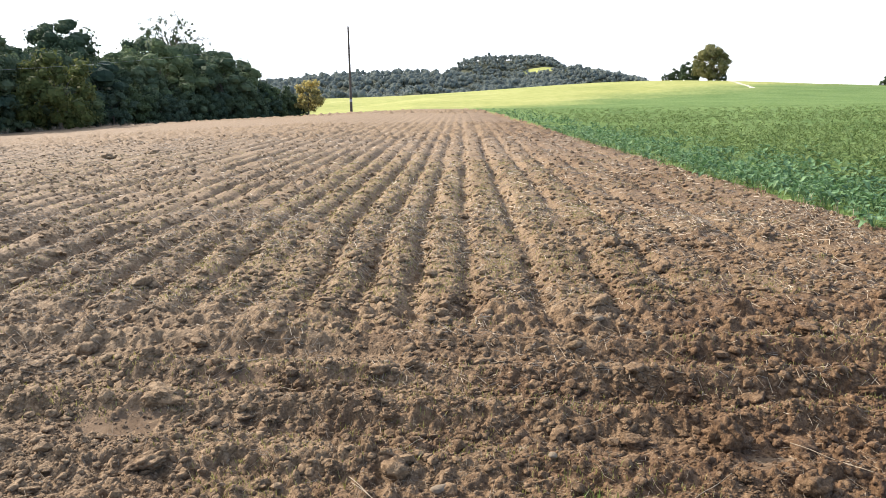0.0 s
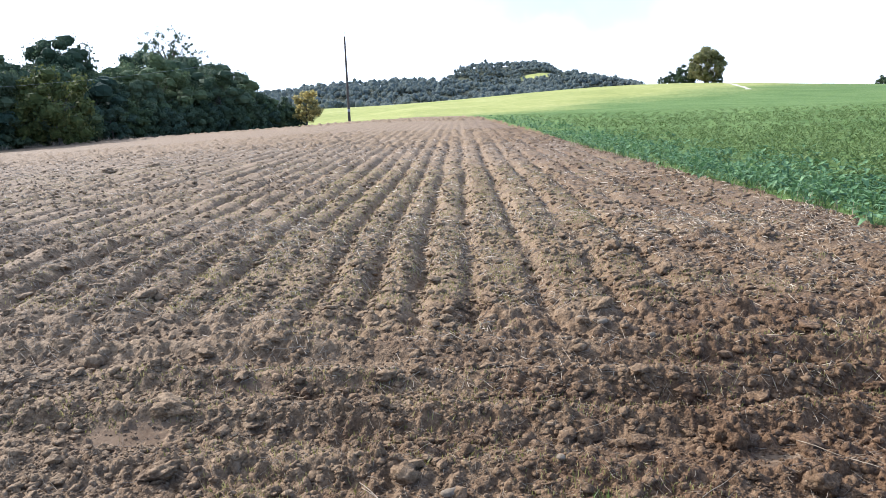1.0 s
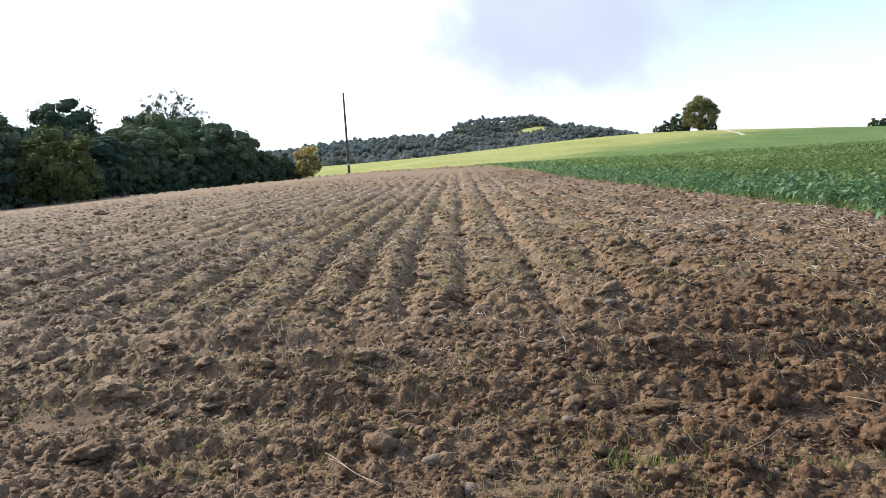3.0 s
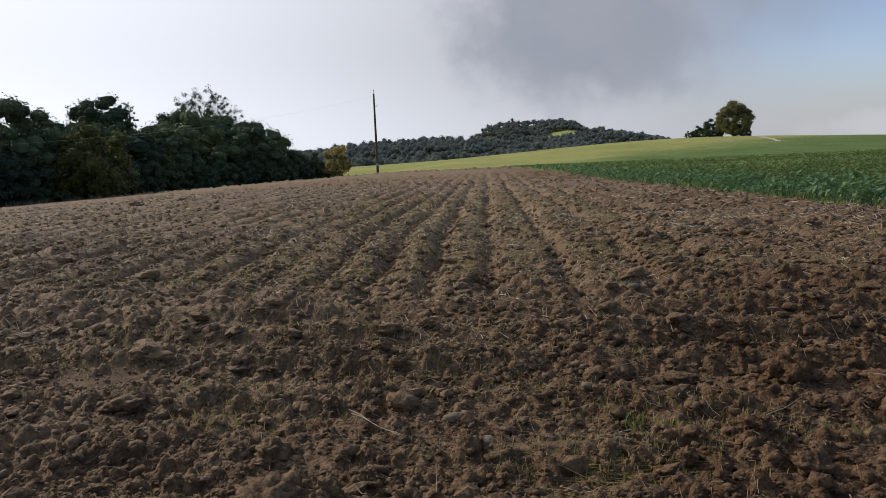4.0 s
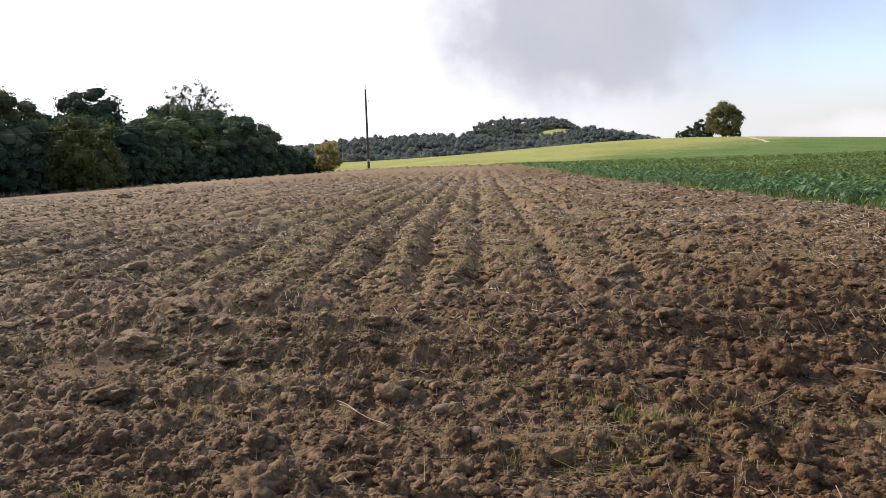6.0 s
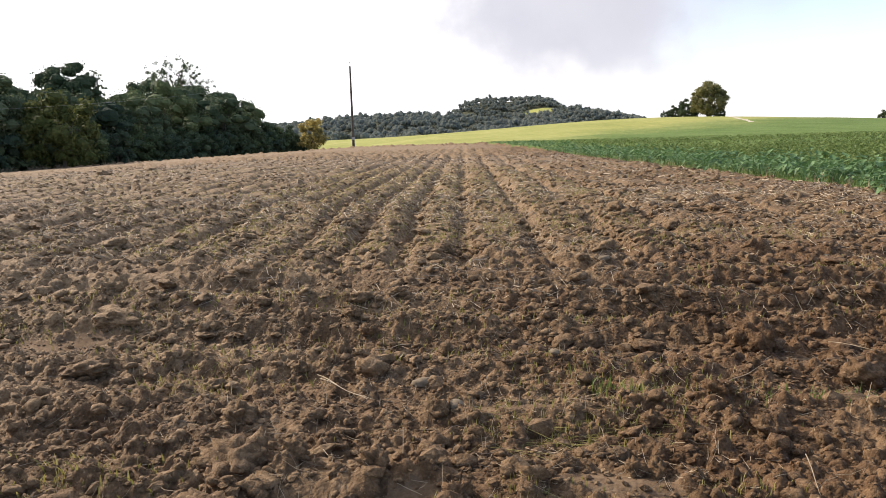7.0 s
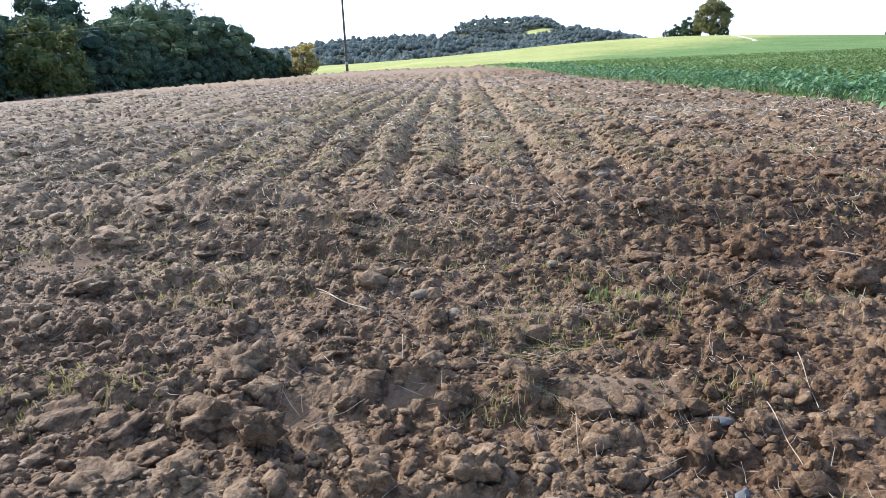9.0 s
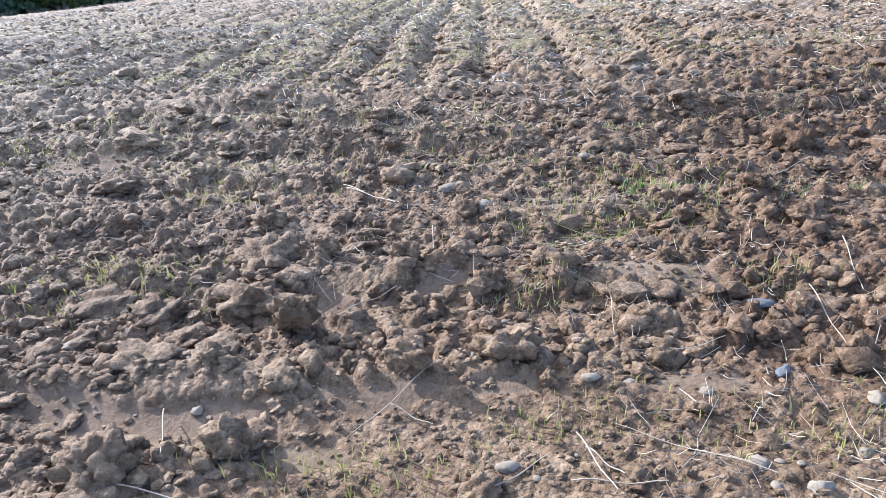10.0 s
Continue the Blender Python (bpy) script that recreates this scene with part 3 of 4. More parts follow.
idx = np.arange(NR * NC).reshape(NR, NC)
quads = np.stack([idx[:-1, :-1], idx[:-1, 1:], idx[1:, 1:], idx[1:, :-1]], axis=-1).reshape(-1, 4)
fx, fy = GX[:-1, :-1].ravel(), GY[:-1, :-1].ravel()
ragged = 0.10 * vnoise(fx * 3, fy * 1.5, 71) + 0.05 * vnoise(fx * 11, fy * 9, 72)
kind = np.full(len(quads), 1)
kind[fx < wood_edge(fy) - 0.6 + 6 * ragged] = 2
kind[(fy > 87) & (fx > -60)] = 1
kind[(fx + ragged <= crop_edge(fy)) & (fx > wood_edge(fy) + 3 * ragged) & (fy < field_end(fx) + 10 * ragged)] = 0
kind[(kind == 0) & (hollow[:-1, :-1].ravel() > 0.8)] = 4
clearing = (np.abs(fx - 75) < 20) & (np.abs(fy - 600) < 23)
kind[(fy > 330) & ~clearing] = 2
track_x = 76 - 0.288 * (198 - fy)
kind[(np.abs(fx - track_x - 3.0 * ragged) < 0.5) & (fy > 136) & (fy < 206)] = 3
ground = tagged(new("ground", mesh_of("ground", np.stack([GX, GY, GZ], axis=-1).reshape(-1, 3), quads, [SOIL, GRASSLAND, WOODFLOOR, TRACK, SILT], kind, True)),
                "freshly worked brown soil field with meadow beyond", "ground", kind="structure")

# ---- trees ----
def leaf_cloud(centres, radii, per, size, seed, flat=0.8):
    """Small leaf clumps over and inside puffs of those centres and radii."""
    r = np.random.default_rng(seed)
    verts = []
    for c, rad in zip(centres, radii):
        n = max(6, int(per * (0.7 + 0.6 * r.random())))
        way = r.normal(size=(n, 3))
        way /= np.linalg.norm(way, axis=1)[:, None]
        way[:, 2] *= flat
        p = c + way * rad * (0.55 + 0.58 * r.random((n, 1)) ** 0.8)
        a = np.cross(way, r.normal(size=(n, 3))) + 0.35 * r.normal(size=(n, 3))     # leaves lie along the puff's skin
        a /= np.linalg.norm(a, axis=1)[:, None] + 1e-6
        b = np.cross(a, way + 0.45 * r.normal(size=(n, 3)))
        b /= np.linalg.norm(b, axis=1)[:, None] + 1e-6
        s = size * (0.55 + 0.9 * r.random((n, 1)))
        verts.append(np.stack([p - a * s, p + b * s * 0.55 - a * s * 0.1, p + a * s, p - b * s * 0.6 + a * s * 0.15], axis=1))
    verts = np.concatenate(verts).reshape(-1, 3)
    return verts, np.arange(len(verts)).reshape(-1, 4)


def limb_mesh(paths, sides=7):
    """Tapered limbs along paths of (point, radius)."""
    verts, faces = [], []
    for path in paths:
        base = len(verts)
        for k, (p, rad) in enumerate(path):
            q = path[min(k + 1, len(path) - 1)][0] - path[max(k - 1, 0)][0]
            q = q / (np.linalg.norm(q) + 1e-9)
            u = np.cross(q, (0.3, 0.9, 0.2))
            u /= np.linalg.norm(u) + 1e-9
            w = np.cross(q, u)
            for s in range(sides):
                t = 2 * math.pi * s / sides
                verts.append(p + rad * (u * math.cos(t) + w * math.sin(t)))
        for k in range(len(path) - 1):
            for s in range(sides):
                a, b = base + k * sides + s, base + k * sides + (s + 1) % sides
                faces.append((a, b, b + sides, a + sides))
    return verts, faces


def boll():
    """A coarse ball of quads."""
    bm = bmesh.new()
    bmesh.ops.create_cube(bm, size=2.0)
    bmesh.ops.subdivide_edges(bm, edges=bm.edges[:], cuts=1, use_grid_fill=True)
    v = np.array([p.co.normalized()[:] for p in bm.verts])
    f = np.array([[p.index for p in q.verts] for q in bm.faces])
    bm.free()
    return v, f


BOLL = boll()


def tree_meshes(name, seed, tall, wide, foot, puffs, per, size, leaf, puff=0.26, open_crown=0.0):
    """Trunk and crown of a tree of that height and crown width, whose leaves begin at foot."""
    r = np.random.default_rng(seed)
    centres, radii, paths = [], [], []
    mid, half = (tall + foot) / 2, (tall - foot) / 2
    lean = r.normal(size=2) * 0.03 * tall
    trunk_top = np.array([lean[0], lean[1], foot + half * 1.25])
    girth = 0.018 * tall + 0.04
    trunk = [(np.array([0, 0, -0.4]), girth * 1.5), (np.array([0, 0, 0.3]), girth * 1.1), (trunk_top * np.array([0.4, 0.4, 0.5]), girth * 0.8), (trunk_top, girth * 0.25)]
    paths.append(trunk)
    for k in range(puffs):
        t = 2 * math.pi * (k * 0.618 + 0.1 * r.random())
        h = -0.92 + 1.84 * (k + 0.5) / puffs + 0.12 * r.normal()
        h = float(np.clip(h, -0.95, 0.98))
        ring = math.sqrt(1 - h * h) * (0.62 + 0.38 * math.sqrt(r.random())) * (1.0 if h > -0.2 else 0.92)
        c = np.array([lean[0] + math.cos(t) * ring * wide / 2, lean[1] + math.sin(t) * ring * wide / 2, mid + h * half])
        c += r.normal(size=3) * 0.05 * wide
        rad = puff * min(wide, 2 * half) * (0.55 + 0.75 * r.random()) * 0.5
        c[2] = max(c[2], foot * 0.6 + rad * 0.4)
        if r.random() < open_crown:
            rad *= 0.55
        centres.append(c)
        radii.append(rad)
        if k % 3 == 0 or (open_crown and k % 2):
            start = trunk_top * (0.35 + 0.6 * r.random())
            bend = (start + c) / 2 + np.array([0, 0, 0.06 * tall])
            paths.append([(start, girth * 0.25), (bend, girth * 0.12), (c, girth * 0.04)])
    lv, lf = leaf_cloud(centres, radii, per, size, seed + 1)
    if not open_crown:     # the dense inside of the crown
        vs, fs, base = [lv], [lf], len(lv)
        for c, rad in zip(centres, radii):
            vs.append(c + BOLL[0] * (rad * 0.62 * (0.8 + 0.4 * r.random((len(BOLL[0]), 1)))) * (1, 1, 0.85))
            fs.append(BOLL[1] + base)
            base += len(BOLL[0])
        lv, lf = np.concatenate(vs), np.concatenate(fs)
    tv, tf = limb_mesh(paths)
    return mesh_of(name + "_trunk", tv, tf, [BARK], smooth=True), mesh_of(name + "_crown", lv, lf, [leaf])


def plant_tree(name, meshes, x, y, scale, turn, label, category="tree", group="", z=None, wide=1.0):
    top = new(name)
    part("trunk", meshes[0], top)
    part("crown", meshes[1], top)
    ground_z = float(height(x, y)[0]) if z is None else z
    top.matrix_basis = pose(x, y, ground_z - 0.05, 0, 0, turn) @ Matrix.Diagonal((scale * wide, scale * wide, scale, 1))
    return tagged(top, label, category, group)


# the wood along the field: shrubby edge, taller trees behind
EDGE_TREES = [tree_meshes("edge_tree", 100 + k, 8.0, 6.2 + 0.5 * k, 0.3, 64, 84, 0.115, (LEAF, LEAF_MID, LEAF, LEAF_DARK)[k], puff=0.34) for k in range(4)]
SHRUBS = [tree_meshes("shrub", 120 + k, 3.4, 4.2, 0.1, 40, 60, 0.12, (LEAF, LEAF_DARK, LEAF_MID)[k], puff=0.34) for k in range(3)]
PALE_SHRUB = tree_meshes("pale_shrub", 131, 5.2, 5.0, 0.2, 46, 90, 0.15, LEAF_SHRUB, puff=0.3)
rt = random.Random(11)
# heights along the wood's edge, from the near end to the far end
TOPS = [7.1, 7.0, 7.0, 7.2, 7.3, 7.3, 7.0, 6.9, 7.3, 8.1, 8.0, 7.2]


def top_at(y):
    f = (y - 24) / (86 - 24) * (len(TOPS) - 1)
    k = int(min(max(f, 0), len(TOPS) - 2))
    return TOPS[k] + (TOPS[k + 1] - TOPS[k]) * min(max(f - k, 0), 1)


y = 22.0
while y < 84:
    x = float(wood_edge(y)) - 3.6 + rt.uniform(-1.3, 1.0)
    plant_tree("tree", EDGE_TREES[rt.randrange(4)], x, y, top_at(y) / 8.0 * rt.uniform(0.78, 1.12), rt.uniform(0, 360), "dark green leafy tree at the edge of the wood", group="trees of the wood edge", wide=rt.uniform(0.9, 1.3))
    y += rt.uniform(2.6, 4.6)
y = 20.0
while y < 88:
    x = float(wood_edge(y)) - 9.5 + rt.uniform(-1.5, 1.5)
    plant_tree("tree", EDGE_TREES[rt.randrange(4)], x, y, (top_at(y) + 1.0) / 8.0 * rt.uniform(0.85, 1.1), rt.uniform(0, 360), "dark green leafy tree inside the wood", group="trees inside the wood", wide=1.1)
    y += rt.uniform(4.0, 6.0)
y = 22.0
while y < 84:
    x = float(wood_edge(y)) - 0.9 + rt.uniform(-0.5, 0.4)
    plant_tree("shrub", SHRUBS[rt.randrange(3)], x, y, rt.uniform(0.7, 1.05), rt.uniform(0, 360), "dense dark green shrub at the field's edge", "shrub", "shrubs of the wood edge")
    y += rt.uniform(1.7, 2.8)
plant_tree("shrub", PALE_SHRUB, -29.6, 48.6, 1.0, 40, "yellowish green shrub in front of the dark wood", "shrub")

# single trees that stand out of the wood
OAK = tree_meshes("oak", 201, 10.6, 6.6, 4.4, 300, 40, 0.07, LEAF, puff=0.12, open_crown=0.5)
plant_tree("oak_tree", OAK, -40.3, 92.0, 1.40, 20, "tall oak with a thin see-through crown above the wood")
ROUND = tree_meshes("round", 202, 9.6, 5.0, 3.0, 90, 100, 0.105, LEAF, puff=0.40)
plant_tree("round_tree", ROUND, -38.9, 64.0, 1.12, 75, "tall round-crowned tree above the wood")
SPINDLY = tree_meshes("spindly", 203, 10.0, 1.7, 6.3, 50, 14, 0.10, LEAF, puff=0.2, open_crown=0.7)
plant_tree("spindly_tree", SPINDLY, -39.4, 72.0, 1.17, 10, "thin spindly tree with sparse leaves above the wood")
GOLD = tree_meshes("gold", 204, 4.6, 3.3, 0.7, 34, 90, 0.14, LEAF_GOLD, puff=0.32)
plant_tree("autumn_tree", GOLD, -18.9, 82.6, 0.92, 0, "small tree with golden autumn leaves by the meadow")
for x, y, s in ((-21.5, 84.5, 0.62), (-19.8, 83.4, 0.34), (-22.8, 86.0, 0.8)):
    plant_tree("shrub", SHRUBS[1], x, y, s, 30 * x, "low dark green shrub beside the golden tree", "shrub")

# trees on the rise beyond the crop
HILL_TREE = tree_meshes("hill_tree", 301, 12.2, 11.6, 0.8, 130, 75, 0.30, LEAF_PALE, puff=0.24)
plant_tree("field_tree", HILL_TREE, 74.2, 204.0, 0.79, 0, "broad leafy tree alone on the rise of the meadow")
HILL_BUSH = tree_meshes("hill_bush", 302, 6.0, 9.0, 0.0, 60, 70, 0.28, LEAF, puff=0.3)
for x, y, s, k in ((70.3, 210, 0.78, 0), (67.2, 212, 0.52, 60), (64.2, 213, 0.32, 100), (79.0, 207, 0.4, 150), (128.5, 206, 0.5, 30), (134.5, 208, 0.7, 80)):
    plant_tree("bush", HILL_BUSH, x, y, s, k, "dark rounded bush on the rise of the meadow", "bush", "bushes on the rise")

# far woods on the hills
rf = np.random.default_rng(17)
centres, radii = [], []


def far_wood(count, x0, x1, y0, y1, tall, keep):
    for _ in range(count):
        x, y = rf.uniform(x0, x1), rf.uniform(y0, y1)
        if not keep(x, y):
            continue
        z = float(lie(x, y))
        s = tall * rf.uniform(0.8, 1.12)
        for _ in range(5):
            radii.append(s * rf.uniform(0.22, 0.34))
            centres.append(np.array([x, y, z + s * 0.5]) + rf.normal(size=3) * s * np.array([0.3, 0.3, 0.13]))


def no_clearing(x, y):
    return not (abs(x - 75) < 19 and abs(y - 600) < 22)


far_wood(480, -170, 130, 395, 470, 7, no_clearing)
far_wood(260, -210, 60, 470, 560, 8, no_clearing)
far_wood(560, -30, 130, 590, 700, 6, no_clearing)
far_wood(190, 20, 100, 470, 562, 6, no_clearing)
far_wood(330, 88, 185, 520, 600, 7, no_clearing)
far_wood(150, -60, 130, 330, 390, 7, lambda x, y: y > 345 + 0.05 * x)
far_wood(230, -95, -2, 228, 330, 7, lambda x, y: y > 232 + 1.1 * (x + 60))
far_wood(50, 0, 60, 300, 345, 7, lambda x, y: True)
centres, radii = np.array(centres), np.array(radii)
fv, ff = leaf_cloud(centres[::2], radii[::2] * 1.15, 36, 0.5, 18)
tri = np.concatenate([ff[:, :3], ff[:, [0, 2, 3]]])
vs, fs, base = [fv], [tri], len(fv)
DOMES = []
for k in range(8):
    bm = bmesh.new()
    bmesh.ops.create_icosphere(bm, subdivisions=1, radius=1.0)
    v = np.array([p.co * (1 + 0.25 * noise.noise(p.co * 1.7 + Vector((k * 5.3, 0, 0))) + 0.2 * noise.noise(p.co * 4 + Vector((k * 5.3, 2, 0)))) for p in bm.verts])
    DOMES.append((v, np.array([[p.index for p in q.verts] for q in bm.faces])))
    bm.free()
for k, (c, rad) in enumerate(zip(centres, radii)):
    v, f = DOMES[int(rf.integers(8))]
    if k % 2:
        continue
    vs.append(v * rad * 0.8 * rf.uniform(0.85, 1.2, 3) + c)
    fs.append(f + base)
    base += len(v)
tagged(new("far_woods", mesh_of("far_woods", np.concatenate(vs), np.concatenate(fs), [LEAF_HAZED], smooth=True)), "woods covering the distant hills, leaf colour paled to grey-green for haze", "woods", kind="stuff")

# ---- the pole and its line ----
def tube(path, radii, sides=10, cap=True):
    pts = [(np.array(p, dtype=float), r) for p, r in zip(path, radii)]
    v, f = limb_mesh([pts], sides)
    return v, f


POLE_X, POLE_Y = -13.22, 80.7
pole_z = float(height(POLE_X, POLE_Y)[0])
POLE_H = 9.35 - pole_z
pole = tagged(new("utility_pole"), "weathered dark wooden utility pole at the edge of the field", "pole")
pole.location = (POLE_X, POLE_Y, pole_z)
v, f = tube([(0, 0, -0.6), (0, 0, 0.4), (0, 0, POLE_H * 0.5), (0, 0, POLE_H)], [0.17, 0.165, 0.135, 0.10], 14)
part("shaft", mesh_of("shaft", v, f, [POLEWOOD], smooth=True), pole)
v, f = tube([(0, 0, POLE_H), (0, 0, POLE_H + 0.35)], [0.03, 0.025], 8)
part("pin", mesh_of("pin", v, f, [METAL], smooth=True), pole)
v, f = tube([(0, 0, POLE_H + 0.34), (0, 0, POLE_H + 0.40), (0, 0, POLE_H + 0.47), (0, 0, POLE_H + 0.5)], [0.05, 0.075, 0.06, 0.01], 10)
part("insulator", mesh_of("insulator", v, f, [CERAMIC], smooth=True), pole, "pale ceramic insulator")
v, f = tube([(0.10, 0, POLE_H - 1.5), (0.34, 0, POLE_H - 1.5), (0.36, 0, POLE_H - 1.2)], [0.03, 0.03, 0.03], 8)
part("bracket", mesh_of("bracket", v, f, [METAL], smooth=True), pole)
v, f = tube([(0, 0, 1.55), (0, 0, 1.85)], [0.172, 0.168], 14)
part("band", mesh_of("band", v, f, [METAL], smooth=True), pole, "pale metal band round the pole")

A, B = np.array([POLE_X, POLE_Y, pole_z + POLE_H - 0.2]), np.array([-36.0, 27.0, 2.4])
line = [A + (B - A) * s - np.array([0, 0, 4 * 1.36 * s * (1 - s)]) for s in np.linspace(0, 1, 40)]
v, f = tube(line, [0.0035] * 40, 6)
tagged(new("overhead_cable", mesh_of("overhead_cable", v, f, [CABLE], smooth=True)), "thin grey overhead cable from the pole to the wood", "cable")


# ---- clods, stones, straw ----
def ball(level):
    bm = bmesh.new()
    bmesh.ops.create_icosphere(bm, subdivisions=level, radius=1.0)
    v = np.array([p.co[:] for p in bm.verts])
    f = np.array([[p.index for p in q.verts] for q in bm.faces])
    bm.free()
    return v, f


def lump(level, seed, rough, cut=5, squash=0.8):
    """A broken lump: a ball with planes knocked off and a crumbly skin."""
    v, f = ball(level)
    r = np.random.default_rng(seed)
    v = v * (0.8 + 0.4 * r.random(3))
    for _ in range(cut):
        n = r.normal(size=3)
        n /= np.linalg.norm(n)
        d = 0.5 + 0.35 * r.random()
        over = np.maximum(v @ n - d, 0)
        v = v - 0.85 * over[:, None] * n
    way = v / (np.linalg.norm(v, axis=1)[:, None] + 1e-6)
    skin = []
    for p in v:
        p = Vector(p) + Vector((seed * 3.7, 0, 0))
        knobs = sum(a * (abs(noise.noise(p * s + Vector((0, s, 0)))) - 0.2) for a, s in ((0.75, 1.5), (0.50, 3.1), (0.32, 6.3), (0.18, 12.5)))
        skin.append(0.25 * noise.noise(p * 1.1) + knobs)
    v = v + way * (rough * np.array(skin))[:, None]
    v[:, 2] *= squash
    return v, f


CLODS = [mesh_of("clod", *lump(4, 400 + k, 1.0, 5, 0.75), [CLOD], smooth=True) for k in range(8)]
SMALL_CLODS = [mesh_of("clod", *lump(3, 420 + k, 1.0, 5, 0.72), [CLOD], smooth=True) for k in range(8)]
STONES = [mesh_of("stone", *lump(3, 440 + k, 0.35, 7, 0.66), [STONE], smooth=True) for k in range(6)]
PEBBLES = [mesh_of("pebble", *lump(2, 500 + k, 0.3, 4, 0.7), [STONE], smooth=True) for k in range(6)]
FLINTS = [mesh_of("flint", *lump(3, 450 + k, 0.3, 9, 0.5), [FLINT], smooth=True) for k in range(2)]


def set_down(name, me, x, y, size, turn, label, category, group="", sink=0.35, stretch=(1, 1, 1), tip=0):
    ob = new(name, me)
    z = float(height(x, y)[0])
    ob.matrix_basis = pose(x, y, z + size * stretch[2] * (0.62 - sink), tip, tip * 0.6, turn) @ Matrix.Diagonal((size * stretch[0], size * stretch[1], size * stretch[2], 1))
    return tagged(ob, label, category, group)


# large clods: x, y, half-width, height
NEAR_CLODS = [(-0.39, 1.83, 0.104, 0.080), (-0.25, 1.85, 0.039, 0.048), (-0.36, 1.62, 0.089, 0.075), (-0.73, 1.67, 0.080, 0.050), (-0.58, 1.60, 0.059, 0.055), (-0.49, 1.37, 0.058, 0.045),
              (-0.47, 1.48, 0.048, 0.030), (-0.27, 1.18, 0.051, 0.055), (-0.45, 1.11, 0.063, 0.058), (-0.04, 1.77, 0.044, 0.060), (-0.12, 1.77, 0.031, 0.040), (-0.09, 1.68, 0.027, 0.032),
              (0.00, 1.63, 0.037, 0.035), (-0.54, 1.74, 0.034, 0.033), (-0.63, 1.79, 0.042, 0.034), (-0.36, 1.37, 0.032, 0.038), (-0.59, 1.14, 0.027, 0.030), (-0.10, 1.38, 0.029, 0.036),
              (0.01, 1.36, 0.046, 0.045), (-0.72, 1.52, 0.036, 0.028), (-0.93, 1.71, 0.041, 0.033)]
CROPWARD_CLODS = [(0.20, 1.40, 0.057, 0.070), (0.28, 1.49, 0.025, 0.024), (0.58, 1.79, 0.030, 0.040), (0.63, 1.79, 0.030, 0.045), (0.72, 1.88, 0.031, 0.040), (0.80, 1.75, 0.032, 0.048),
                  (0.47, 1.39, 0.028, 0.033), (0.43, 1.35, 0.030, 0.024), (0.31, 1.80, 0.030, 0.045), (0.16, 1.70, 0.042, 0.045), (0.26, 1.32, 0.020, 0.028), (0.75, 1.37, 0.039, 0.045),
                  (0.82, 1.40, 0.030, 0.048), (0.69, 1.46, 0.032, 0.034), (0.14, 1.09, 0.036, 0.034), (0.37, 1.09, 0.028, 0.028), (0.11, 1.81, 0.031, 0.038), (0.10, 2.13, 0.039, 0.050)]
MIDDLE_CLODS = [(-0.48, 2.11, 0.053, 0.055), (0.09, 2.15, 0.041, 0.048), (-0.90, 2.65, 0.063, 0.060), (-0.83, 3.37, 0.030, 0.050), (-0.75, 3.38, 0.034, 0.044), (-0.30, 3.09, 0.043, 0.046),
                (-0.22, 2.97, 0.035, 0.050), (-0.68, 2.46, 0.039, 0.034), (-0.41, 2.55, 0.040, 0.038), (-0.27, 2.64, 0.036, 0.054), (1.27, 3.30, 0.077, 0.062), (1.46, 3.11, 0.061, 0.062),
                (1.51, 2.46, 0.070, 0.085), (1.27, 2.52, 0.039, 0.040), (0.93, 2.19, 0.038, 0.048), (1.01, 2.03, 0.057, 0.055), (0.70, 2.08, 0.033, 0.042), (1.29, 2.80, 0.090, 0.105),
                (0.66, 2.86, 0.058, 0.060), (-1.35, 3.10, 0.11, 0.060), (-1.20, 2.60, 0.085, 0.055)]
FAR_CLODS = [(-0.67, 4.06, 0.080, 0.070), (1.66, 6.15, 0.085, 0.08), (0.14, 7.55, 0.085, 0.06), (3.0, 6.30, 0.09, 0.07), (0.03, 4.60, 0.085, 0.06), (-1.66, 3.60, 0.072, 0.065),
             (1.76, 4.95, 0.07, 0.06), (-0.15, 3.53, 0.055, 0.045), (2.1, 3.2, 0.07, 0.06), (1.1, 4.55, 0.08, 0.05), (-7.45, 16.1, 0.20, 0.13), (-8.06, 15.1, 0.18, 0.11)]
rc = random.Random(5)
for k, (x, y, r, tall) in enumerate(NEAR_CLODS + CROPWARD_CLODS + MIDDLE_CLODS + FAR_CLODS):
    set_down("soil_clod", CLODS[k % 8], x, y, 0.5 * (r + tall), 25 * math.sin(9.7 * k), "large broken clod of brown soil lying on the field", "clod", "large clods", 0.42,
             (1.9 * r / (r + tall), 1.25 * r / (r + tall) + 0.2, 1.7 * tall / (r + tall)), rc.uniform(-12, 12))
# a slab of crust that stands on its edge
set_down("soil_clod", CLODS[5], -0.23, 1.50, 0.068, 15, "pale slab of crusted soil standing on its edge", "clod", "", 0.12, (0.6, 0.42, 1.25), 18)
for k in range(299):
    y = 1.05 + 6.0 * rc.random() ** 1.2
    x = rc.uniform(-0.85, 0.85) * y
    if x > float(crop_edge(y)) - 0.3 or (y < 1.38 and x > -0.2):
        continue
    set_down("soil_clod", SMALL_CLODS[k % 8], x, y, (0.017 + 0.030 * rc.random() ** 1.9) * (0.85 + 0.08 * y) * (0.85 if y < 2.4 else 1.12), rc.uniform(0, 360), "crumbly clod of brown soil lying on the field", "clod", "clods",
             0.36, (rc.uniform(1.0, 1.6), 1, rc.uniform(0.6, 1)), rc.uniform(-25, 25))

